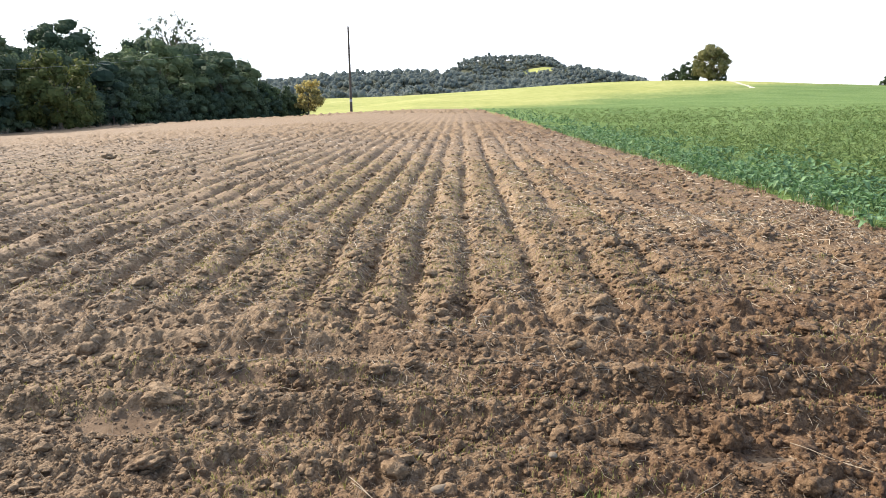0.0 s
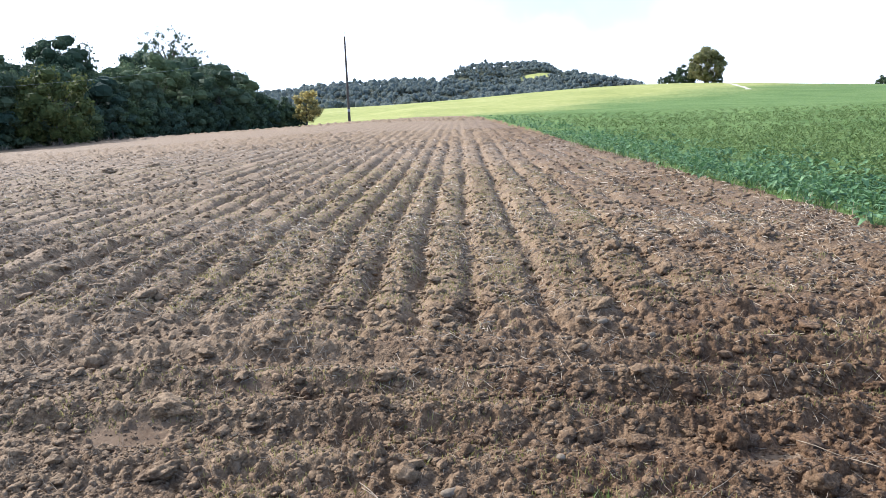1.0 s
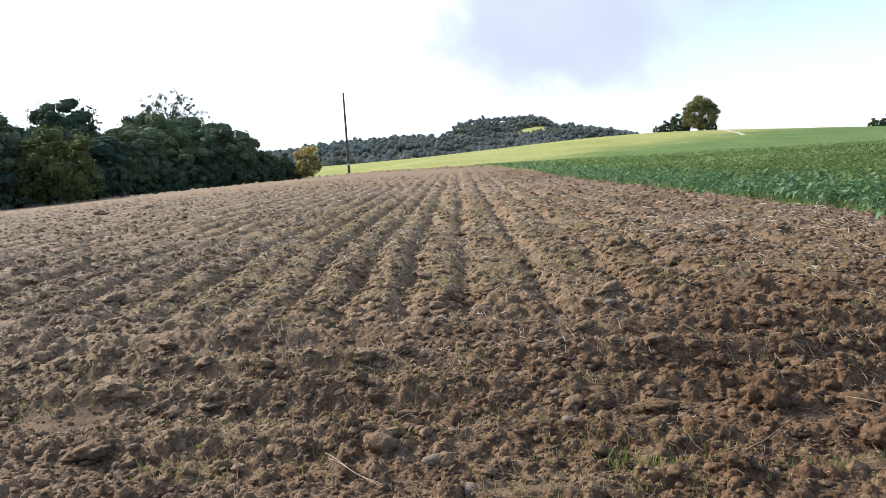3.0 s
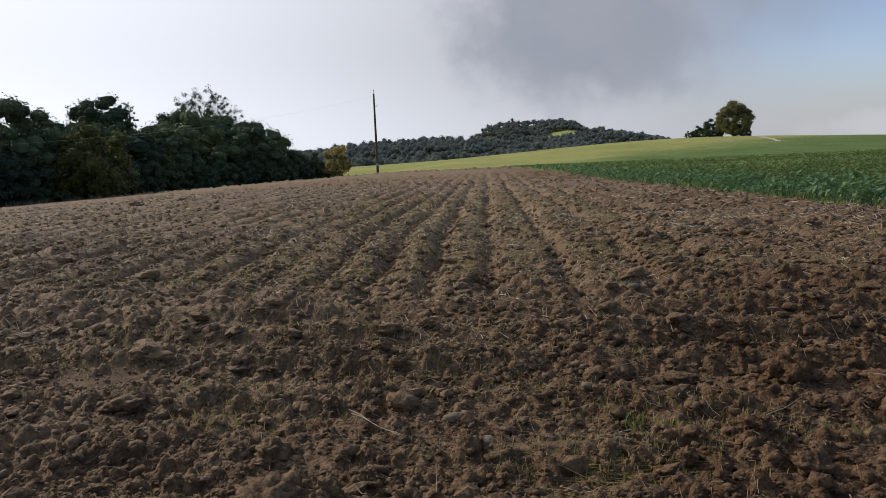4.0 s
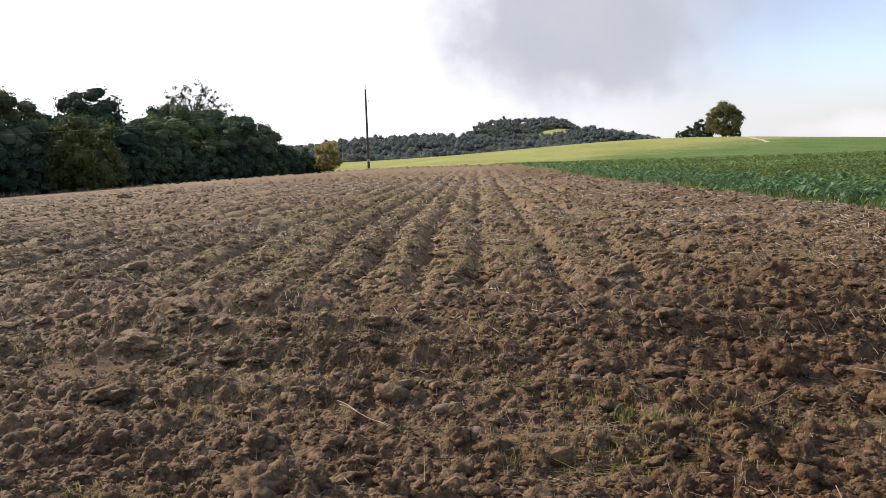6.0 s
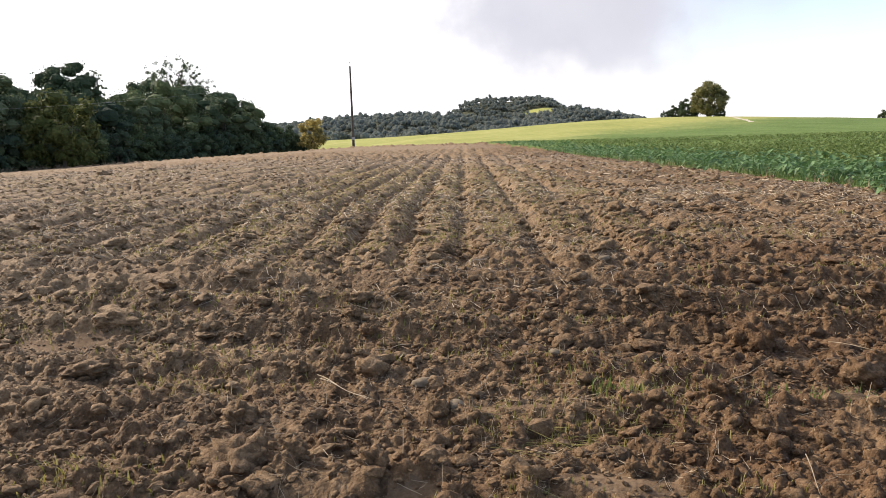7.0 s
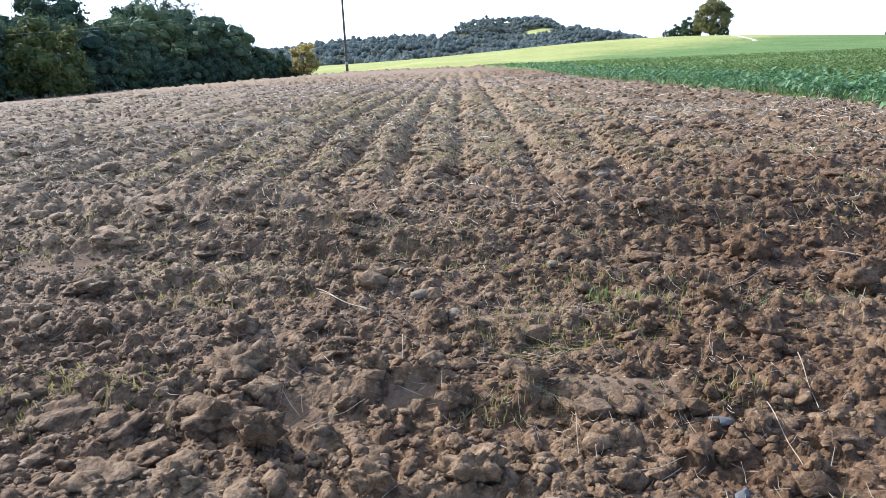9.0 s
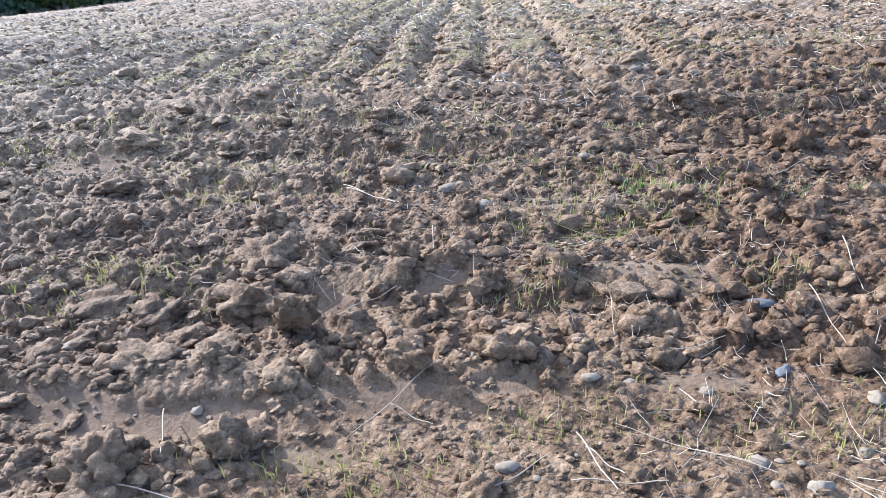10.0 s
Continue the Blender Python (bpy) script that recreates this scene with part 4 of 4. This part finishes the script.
# stones: x, y, radius, turn
for k, (x, y, r, turn) in enumerate([(0.04, 2.40, 0.032, 20), (0.15, 2.15, 0.028, 60), (-0.71, 1.48, 0.024, 30), (0.54, 1.12, 0.017, 0), (0.60, 1.06, 0.02, 40), (0.77, 1.25, 0.018, 70),
                                     (0.18, 1.13, 0.016, 10), (0.50, 2.59, 0.022, 0), (0.98, 2.28, 0.03, 20), (1.06, 2.26, 0.024, 50), (-0.30, 3.62, 0.045, 10), (1.25, 3.9, 0.03, 0),
                                     (0.33, 1.31, 0.014, 0), (0.52, 1.29, 0.014, 0), (0.40, 1.32, 0.012, 30), (-0.36, 1.27, 0.013, 80), (0.70, 1.14, 0.013, 30), (-1.95, 3.45, 0.02, 0), (1.02, 4.2, 0.035, 20), (0.88, 4.25, 0.03, 80)]):
    set_down("stone", STONES[k % 6], x, y, r, turn, "pale rounded field stone lying on the soil", "stone", "pale stones", 0.36, (1.05, 0.85, 0.8))
set_down("flint", FLINTS[0], 0.715, 1.577, 0.026, 10, "blue-grey flint flake lying on the soil", "stone", "", 0.2, (1.25, 1, 0.5))
set_down("flint", FLINTS[1], 0.657, 1.325, 0.016, 50, "grey broken flint half buried in the soil", "stone", "", 0.25, (1.3, 0.8, 0.8))
rs = random.Random(6)
for k in range(150):
    y = 1.0 + 4.5 * rs.random() ** 1.5
    x = rs.uniform(-0.85, 0.85) * y
    set_down("pebble", PEBBLES[k % 6], x, y, 0.003 + 0.005 * rs.random() ** 2, rs.uniform(0, 360), "small pale pebble on the soil", "stone", "pebbles", 0.3, (1.3, 1, 0.9))


CRUMBS = [lump(2, 460 + k, 0.9, 6, 0.72) for k in range(16)]
BITS = [lump(1, 480 + k, 0.6, 4, 0.8) for k in range(16)]
GRIT = [lump(0, 520 + k, 0.5, 2, 0.85) for k in range(16)]


def crumb_heap(count, y0, y1, r0, r1, power, seed, shapes, silted=0.25, wide=0.0):
    """Loose crumbs of soil strewn over the field, thinner in the hollows."""
    r = np.random.default_rng(seed)
    y = y0 + (y1 - y0) * r.random(count) ** (0.8 if y1 < 4 else 1.25)
    x = (r.random(count) * 2 - 1) * np.maximum(0.88 * y, wide)
    size = r0 * (r1 / r0) ** (r.random(count) ** power)
    keep = ((y > 1.36) | (x < -0.2) | (size < 0.0085) | (r.random(count) < 0.12)) & (x < crop_edge(y) - 0.05) & (vnoise(x / 0.4, y / 0.2, seed) + 0.6 * r.random(count) > -0.1)
    for hx, hy, ha, hb in HOLLOWS:
        keep &= (np.hypot((x - hx) / ha, (y - hy) / hb) > 0.9) | (r.random(count) < silted)
    x, y, size = x[keep], y[keep], size[keep]
    z = height(x, y)
    vs, fs, base = [], [], 0
    for k in range(len(x)):
        v, f = shapes[int(r.integers(16))]
        turn = np.array((pose(0, 0, 0, r.uniform(-60, 60), r.uniform(-60, 60), r.uniform(0, 360))).to_3x3())
        w = (v * (size[k] * r.uniform(0.8, 1.3, 3))) @ turn.T
        vs.append(w * (1.15, 1.0, 0.8) + (x[k], y[k], z[k] + size[k] * 0.22))
        fs.append(f + base)
        base += len(v)
    tagged(new("soil_crumbs", mesh_of("soil_crumbs", np.concatenate(vs), np.concatenate(fs), [CLOD], smooth=shapes is CRUMBS)), "loose brown crumbs of soil strewn over the field", "soil", kind="stuff")


crumb_heap(3000, 0.95, 3.6, 0.007, 0.028, 1.7, 31, CRUMBS, 0.05)
crumb_heap(2600, 3.2, 12.0, 0.014, 0.040, 1.9, 32, CRUMBS)
crumb_heap(7000, 0.95, 3.4, 0.006, 0.013, 1.3, 33, BITS)
crumb_heap(24000, 0.95, 3.6, 0.0022, 0.008, 1.3, 35, GRIT, 0.35)
crumb_heap(6500, 3.0, 7.5, 0.007, 0.024, 1.3, 34, BITS)
crumb_heap(13000, 4.6, 24.0, 0.014, 0.042, 1.5, 36, GRIT)
crumb_heap(7000, -4.0, 6.0, 0.012, 0.040, 1.6, 37, GRIT, 0.02, 6.0)


def stalks(count, y0, y1, len0, len1, rad, seed, keep=None, lift=0.013, bias=1.0, simple=False):
    """Loose straws: bent three-sided stalks that lie on the ground."""
    r = np.random.default_rng(seed)
    y = y0 + (y1 - y0) * r.random(count) ** bias
    x = (r.random(count) * 2 - 1) * 0.88 * y
    length = len0 * (len1 / len0) ** (r.random(count) ** 1.6)
    if keep is not None:
        ok = keep(x, y, r.random(count) - 0.25 * sstep(x, 0.2, 2.2)) & (x < crop_edge(y)) & (x > wood_edge(y))
        x, y, length = x[ok], y[ok], length[ok]
    n = len(x)
    t = r.random(n) * 2 * np.pi
    bend = r.normal(size=n) * 0.25
    rows = []
    for k, s in enumerate((-0.5, 0.0, 0.5)):
        px = x + np.cos(t) * s * length - np.sin(t) * bend * length * (0.25 - s * s)
        py = y + np.sin(t) * s * length + np.cos(t) * bend * length * (0.25 - s * s)
        rows.append([px, py, height(px, py)])
    za, zm, zb = rows[0][2], rows[1][2], rows[2][2]
    up = lift + r.random(n) * 0.012 + (r.random(n) < 0.05) * r.random(n) * 0.3 * length
    rows[1][2] = (za + zb) / 2 + 0.45 * np.clip(zm - (za + zb) / 2, -0.004, 0.02) + lift * 0.8
    rows[0][2], rows[2][2] = za + lift * 0.5, zb + up
    verts = np.zeros((n, 9, 3))
    rr = rad * (0.6 + 0.8 * r.random(n)) * np.clip(y / 3.0, 0.8, 3.5)
    for k in range(3):
        c = np.stack(rows[k], axis=-1)
        sx, sy = -np.sin(t) * rr, np.cos(t) * rr
        thin = (0.8, 1.0, 0.7)[k]
        verts[:, k * 3 + 0] = c + np.stack([sx, sy, -rr * 0.4], axis=-1) * thin
        verts[:, k * 3 + 1] = c + np.stack([-sx, -sy, -rr * 0.4], axis=-1) * thin
        verts[:, k * 3 + 2] = c + np.stack([0 * sx, 0 * sy, rr], axis=-1) * thin
    if simple:
        quad = [(0, 2, 8, 6), (2, 1, 7, 8)]
        faces = (np.arange(n)[:, None, None] * 9 + np.array(quad)[None]).reshape(-1, 4)
        return verts.reshape(-1, 3), faces
    quad = []
    for k in (0, 3):
        for a, b in ((0, 1), (1, 2), (2, 0)):
            quad.append((k + a, k + b, k + 3 + b, k + 3 + a))
    faces = (np.arange(n)[:, None, None] * 9 + np.array(quad)[None]).reshape(-1, 4)
    return verts.reshape(-1, 3), faces


def patchy(lo, hi, scale, seed):
    def keep(x, y, dice):
        return dice < sstep(vnoise(x / scale, y / scale, seed) + 0.4 * vnoise(x / scale * 3, y / scale * 3, seed + 1), lo, hi)
    return keep


for k, (count, y0, y1, a, b, rad, bias, simple) in enumerate(((6000, 0.9, 3.2, 0.014, 0.09, 0.0008, 0.8, False), (26000, 3.2, 8.0, 0.022, 0.11, 0.0016, 0.75, True), (26000, 7.0, 24.0, 0.045, 0.16, 0.0017, 0.75, True))):
    v, f = stalks(count, y0, y1, a, b, rad, 600 + k, patchy(-0.7 if k else -0.35, 0.4, 0.6, 80 + k), bias=bias, simple=simple)
    tagged(new("loose_straw", mesh_of("loose_straw", v, f, [STRAW])), "broken pale straw scattered over the soil", "straw", kind="stuff")


def straw(x0, y0, x1, y1, rad, rise=0.012):
    """One long straw from end to end."""
    n = 9
    pts = []
    for k in range(n):
        s = k / (n - 1)
        px, py = x0 + (x1 - x0) * s, y0 + (y1 - y0) * s
        pts.append([px, py, 0])
    zs = [float(height(p[0], p[1])[0]) for p in pts]
    line = np.interp(range(n), [0, n - 1], [zs[0], zs[-1]])
    over = max(0.0, max(z - l for z, l in zip(zs, line)))
    path = [np.array([p[0], p[1], l + 0.7 * over + rise + 0.004 * math.sin(k)]) for k, (p, l) in enumerate(zip(pts, line))]
    v, f = tube(path, [0.5 * rad * (1 - 0.4 * k / n) for k in range(n)], 6)
    tagged(new("straw", mesh_of("straw", v, f, [STRAW], smooth=True)), "single long pale straw lying on the soil", "straw", "long straws")


for a in ((-0.33, 2.47, -0.11, 2.16, 0.0032), (-0.31, 2.42, -0.10, 2.17, 0.0026), (-1.10, 3.70, -0.93, 3.58, 0.004), (-0.414, 1.262, -0.355, 1.13, 0.0028), (0.29, 1.19, 0.33, 1.06, 0.0032),
          (0.30, 1.16, 0.345, 1.09, 0.0026), (0.27, 1.09, 0.40, 1.07, 0.0026), (-0.02, 1.28, 0.06, 1.23, 0.0028), (0.06, 1.36, -0.08, 1.20, 0.0022), (-0.42, 1.08, -0.22, 1.05, 0.003),
          (0.12, 1.06, 0.24, 1.14, 0.0026), (0.42, 1.62, 0.40, 1.47, 0.0026), (0.46, 1.38, 0.60, 1.44, 0.0022), (0.83, 1.62, 0.80, 1.40, 0.0026), (0.98, 1.80, 0.93, 1.60, 0.0028),
          (-0.14, 1.55, -0.05, 1.68, 0.0022), (-0.20, 1.92, -0.15, 1.84, 0.0024), (0.01, 2.0, 0.02, 1.88, 0.0022), (0.60, 2.85, 0.85, 2.98, 0.003), (1.55, 2.75, 1.75, 2.5, 0.004), (-0.05, 2.75, -0.15, 2.6, 0.003),
          (1.0, 2.35, 1.2, 2.5, 0.003), (1.3, 2.1, 1.5, 2.4, 0.003), (0.9, 4.2, 1.1, 4.05, 0.004), (0.55, 1.08, 0.35, 1.2, 0.002)):
    straw(*a)


def blades(spots, count, spread, tall, wide, seed):
    """Thin upright leaf blades in tufts."""
    r = np.random.default_rng(seed)
    vs = []
    for sx, sy, k in spots:
        n = int(count * k)
        x, y = sx + r.normal(size=n) * spread * 1.6, sy + r.normal(size=n) * spread * 0.7
        z = height(x, y) - 0.004
        t = r.random(n) * 2 * np.pi
        h = tall * (0.45 + 0.8 * r.random(n)) * k ** 0.3
        lean = r.normal(size=(n, 2)) * 0.28 * h[:, None]
        w = wide * (0.7 + 0.6 * r.random(n))
        wx, wy = np.cos(t) * w, np.sin(t) * w
        base, mid, tip = np.stack([x, y, z], -1), np.stack([x + lean[:, 0] * 0.35, y + lean[:, 1] * 0.35, z + h * 0.6], -1), np.stack([x + lean[:, 0], y + lean[:, 1], z + h * (0.85 + 0.2 * r.random(n))], -1)
        side = np.stack([wx, wy, 0 * wx], -1)
        vs.append(np.stack([base - side, base + side, mid + side * 0.8, mid - side * 0.8, tip + side * 0.15, tip - side * 0.15], axis=1))
    v = np.concatenate(vs)
    n = len(v)
    f = (np.arange(n)[:, None, None] * 6 + np.array([(0, 1, 2, 3), (3, 2, 4, 5)])[None]).reshape(-1, 4)
    return v.reshape(-1, 3), f


def tuft(x, y, count, spread, tall, material, label, seed):
    v, f = blades([(x, y, 1.0)], int(1.7 * count), 1.15 * spread, 0.62 * tall, 0.0015, seed)
    k = np.arange(len(v) // 6 - 1) * 6
    v[0::6, 2] -= 0.012
    v[1::6, 2] -= 0.012
    f = np.concatenate([f, np.stack([k, k + 1, k + 7, k + 6], axis=-1)])     # the common root
    tagged(new("sprout_tuft", mesh_of("sprout_tuft", v, f, [material])), label, "sprouts", "sprout tufts")


for k, (x, y, n, s, h, m) in enumerate(((0.23, 1.22, 34, 0.03, 0.045, SPROUT), (0.01, 1.09, 40, 0.04, 0.05, SPROUT), (0.78, 1.67, 60, 0.045, 0.05, SPROUT), (0.665, 2.32, 40, 0.035, 0.085, GREEN), (0.73, 1.20, 50, 0.05, 0.05, SPROUT),
                                        (0.33, 1.68, 50, 0.06, 0.045, SPROUT), (0.40, 2.12, 70, 0.10, 0.05, SPROUT), (1.25, 2.25, 50, 0.05, 0.07, GREEN), (-0.74, 2.40, 50, 0.05, 0.055, SPROUT), (-0.05, 1.14, 26, 0.03, 0.06, SPROUT),
                                        (0.24, 1.65, 30, 0.03, 0.05, SPROUT), (0.9, 1.25, 30, 0.04, 0.05, SPROUT), (-0.20, 1.14, 24, 0.03, 0.05, SPROUT), (0.62, 1.18, 26, 0.05, 0.04, SPROUT), (0.48, 1.16, 22, 0.06, 0.035, SPROUT), (0.36, 2.02, 60, 0.10, 0.05, SPROUT), (0.52, 2.05, 50, 0.08, 0.05, SPROUT), (0.35, 1.25, 30, 0.04, 0.04, SPROUT))):
    tuft(x, y, n, s, h, m, "small tuft of yellowish green cereal sprouts in the soil" if m is SPROUT else "small tuft of dark green grass in the soil", 700 + k)

rb = np.random.default_rng(8)
spots = []
for _ in range(9500):
    y = 1.2 + 15 * rb.random() ** 1.1
    x = rb.uniform(-0.85, 0.85) * y
    want = vnoise(np.array([x / 0.8]), np.array([y / 0.35]), 91)[0] + (0.45 if x < -0.5 and y > 3 else 0) - (0.4 if y < 3 else 0)
    if want > 0.1 and x < float(crop_edge(y)) - 0.2:
        spots.append((x, y, 0.5 + 0.8 * rb.random()))
for _ in range(2600):
    y = 4.6 + 9 * rb.random() ** 1.3
    x = rb.choice([-2.02, -1.62, -1.22, -0.82, -0.43, -0.03, 0.44, 0.97, 1.48]) + rb.normal() * 0.07
    spots.append((x, y, 0.5 + 0.8 * rb.random()))
v, f = blades(spots, 8, 0.06, 0.03, 0.0024, 9)
tagged(new("cereal_sprouts", mesh_of("cereal_sprouts", v, f, [SPROUT])), "sparse yellowish green cereal sprouts over the worked soil", "sprouts", kind="stuff")

# dry grass where the soil meets the wood, weeds and stalks along the crop
spots = []
for _ in range(420):
    y = 22 + 60 * rb.random()
    spots.append((float(wood_edge(y)) + 0.9 + 0.5 * rb.normal(), y, 0.4 + 1.0 * rb.random()))
v, f = blades(spots, 7, 0.10, 0.30, 0.012, 10)
tagged(new("dry_grass", mesh_of("dry_grass", v, f, [STRAW])), "pale dry grass along the foot of the wood", "grass", kind="stuff")
for name, m, label, many, tall, seed in (("weeds", GREEN, "green weeds along the edge of the crop", 260, 0.12, 11), ("dry_stalks", STRAW, "pale dry stalks along the edge of the crop", 60, 0.15, 12)):
    spots = []
    for _ in range(many):
        y = 4.5 + 16 * rb.random() ** 1.4
        spots.append((float(crop_edge(y)) - 0.02 + 0.09 * rb.normal(), y, 0.4 + 0.9 * rb.random()))
    v, f = blades(spots, 5, 0.05, tall, 0.003, seed)
    tagged(new(name, mesh_of(name, v, f, [m])), label, "weeds", kind="stuff")


# ---- the green crop ----
def crop_plant(seed, leaves, tall, spread):
    """A leafy plant: folded leaves on short stems, round a low heart."""
    r = np.random.default_rng(seed)
    v, f = [], []
    for k in range(leaves):
        t = k * 2.4 + r.normal() * 0.3
        reach, rise = spread * (0.35 + 0.65 * r.random()), tall * (0.35 + 0.65 * r.random())
        size = 0.04 * (0.7 + 0.7 * r.random())
        way, across = np.array([math.cos(t), math.sin(t), 0]), np.array([-math.sin(t), math.cos(t), 0])
        root, neck = np.array([0, 0, 0.0]), way * reach * 0.6 + np.array([0, 0, rise])
        droop = np.array([0, 0, -0.35 * size + 0.5 * size * r.normal()])
        mid, tip = neck + way * size + droop * 0.3, neck + way * size * 2.1 + droop * 1.6
        b = len(v)
        v += [root - across * 0.004, root + across * 0.004, neck + across * 0.005, neck - across * 0.005,
              mid + across * size * 0.8 + (0, 0, 0.3 * size), mid - across * size * 0.8 + (0, 0, 0.3 * size), mid, tip]
        f += [(b, b + 1, b + 2, b + 3), (b + 2, b + 4, b + 6, b + 3), (b + 3, b + 6, b + 5, b + 3), (b + 4, b + 7, b + 6, b + 4), (b + 6, b + 7, b + 5, b + 6)]
    return np.array(v), f


def tri_faces(f):
    out = []
    for q in f:
        u = list(dict.fromkeys(q))
        out.append((u[0], u[1], u[2]))
        if len(u) == 4:
            out.append((u[0], u[2], u[3]))
    return np.array(out)


PLANTS = []
for k in range(8):
    v, f = crop_plant(800 + k, 11, 0.17, 0.2)
    PLANTS.append((v, tri_faces(f)))
PLANT_MESHES = [mesh_of("crop_plant", v, f, [CROP]) for v, f in PLANTS]
rp = np.random.default_rng(12)
near_plants, far_plants = [], []
y = 3.5
while y < 62:
    step = 0.14 + 0.015 * (y - 3.5)
    x = float(crop_edge(y)) + 0.05 + rp.uniform(-0.1, 0.2)
    while x < 0.95 * y + 1.5:
        s = (0.7 + 0.5 * rp.random()) * (1 + 0.012 * (y - 3.5)) * (1 - 0.65 * float(sstep(y, 18, 60)))
        place = (x + rp.normal() * 0.06, y + rp.normal() * 0.06, s, rp.uniform(0, 2 * math.pi), int(rp.integers(8)))
        (near_plants if y < 13 and x < float(crop_edge(y)) + 1.1 and len(near_plants) < 300 else far_plants).append(place)
        x += step * rp.uniform(0.8, 1.4)
    y += step
for x, y, s, t, k in near_plants:
    ob = new("crop_plant", PLANT_MESHES[k])
    ob.matrix_basis = pose(x, y, float(height(x, y)[0]), 0, 0, math.degrees(t)) @ Matrix.Diagonal((s, s, s, 1))
    tagged(ob, "leafy dark green crop plant at the edge of the soil", "plant", "crop plants at the edge")
for name, material, label, wanted in (("crop_strip", CROP, "lush dark green crop along the edge of the soil", True), ("crop", CROP_PALE, "dense leafy yellowish green crop covering the field", False)):
    vs, fs, base = [], [], 0
    for x, y, s, t, k in far_plants:
        inside = x - float(crop_edge(y)) + 0.8 * rp.normal()
        if (inside < 1.7) != wanted:
            continue
        v, f = PLANTS[k]
        if not wanted:
            s *= 0.82
        c, d = math.cos(t) * s, math.sin(t) * s
        w = np.stack([v[:, 0] * c - v[:, 1] * d + x, v[:, 0] * d + v[:, 1] * c + y, v[:, 2] * s + float(lie(x, y)) + (0.1 if y > 26 else 0)], axis=-1)
        vs.append(w)
        fs.append(f + base)
        base += len(w)
    tagged(new(name, mesh_of(name, np.concatenate(vs), np.concatenate(fs), [material])), label, "crop", kind="stuff")
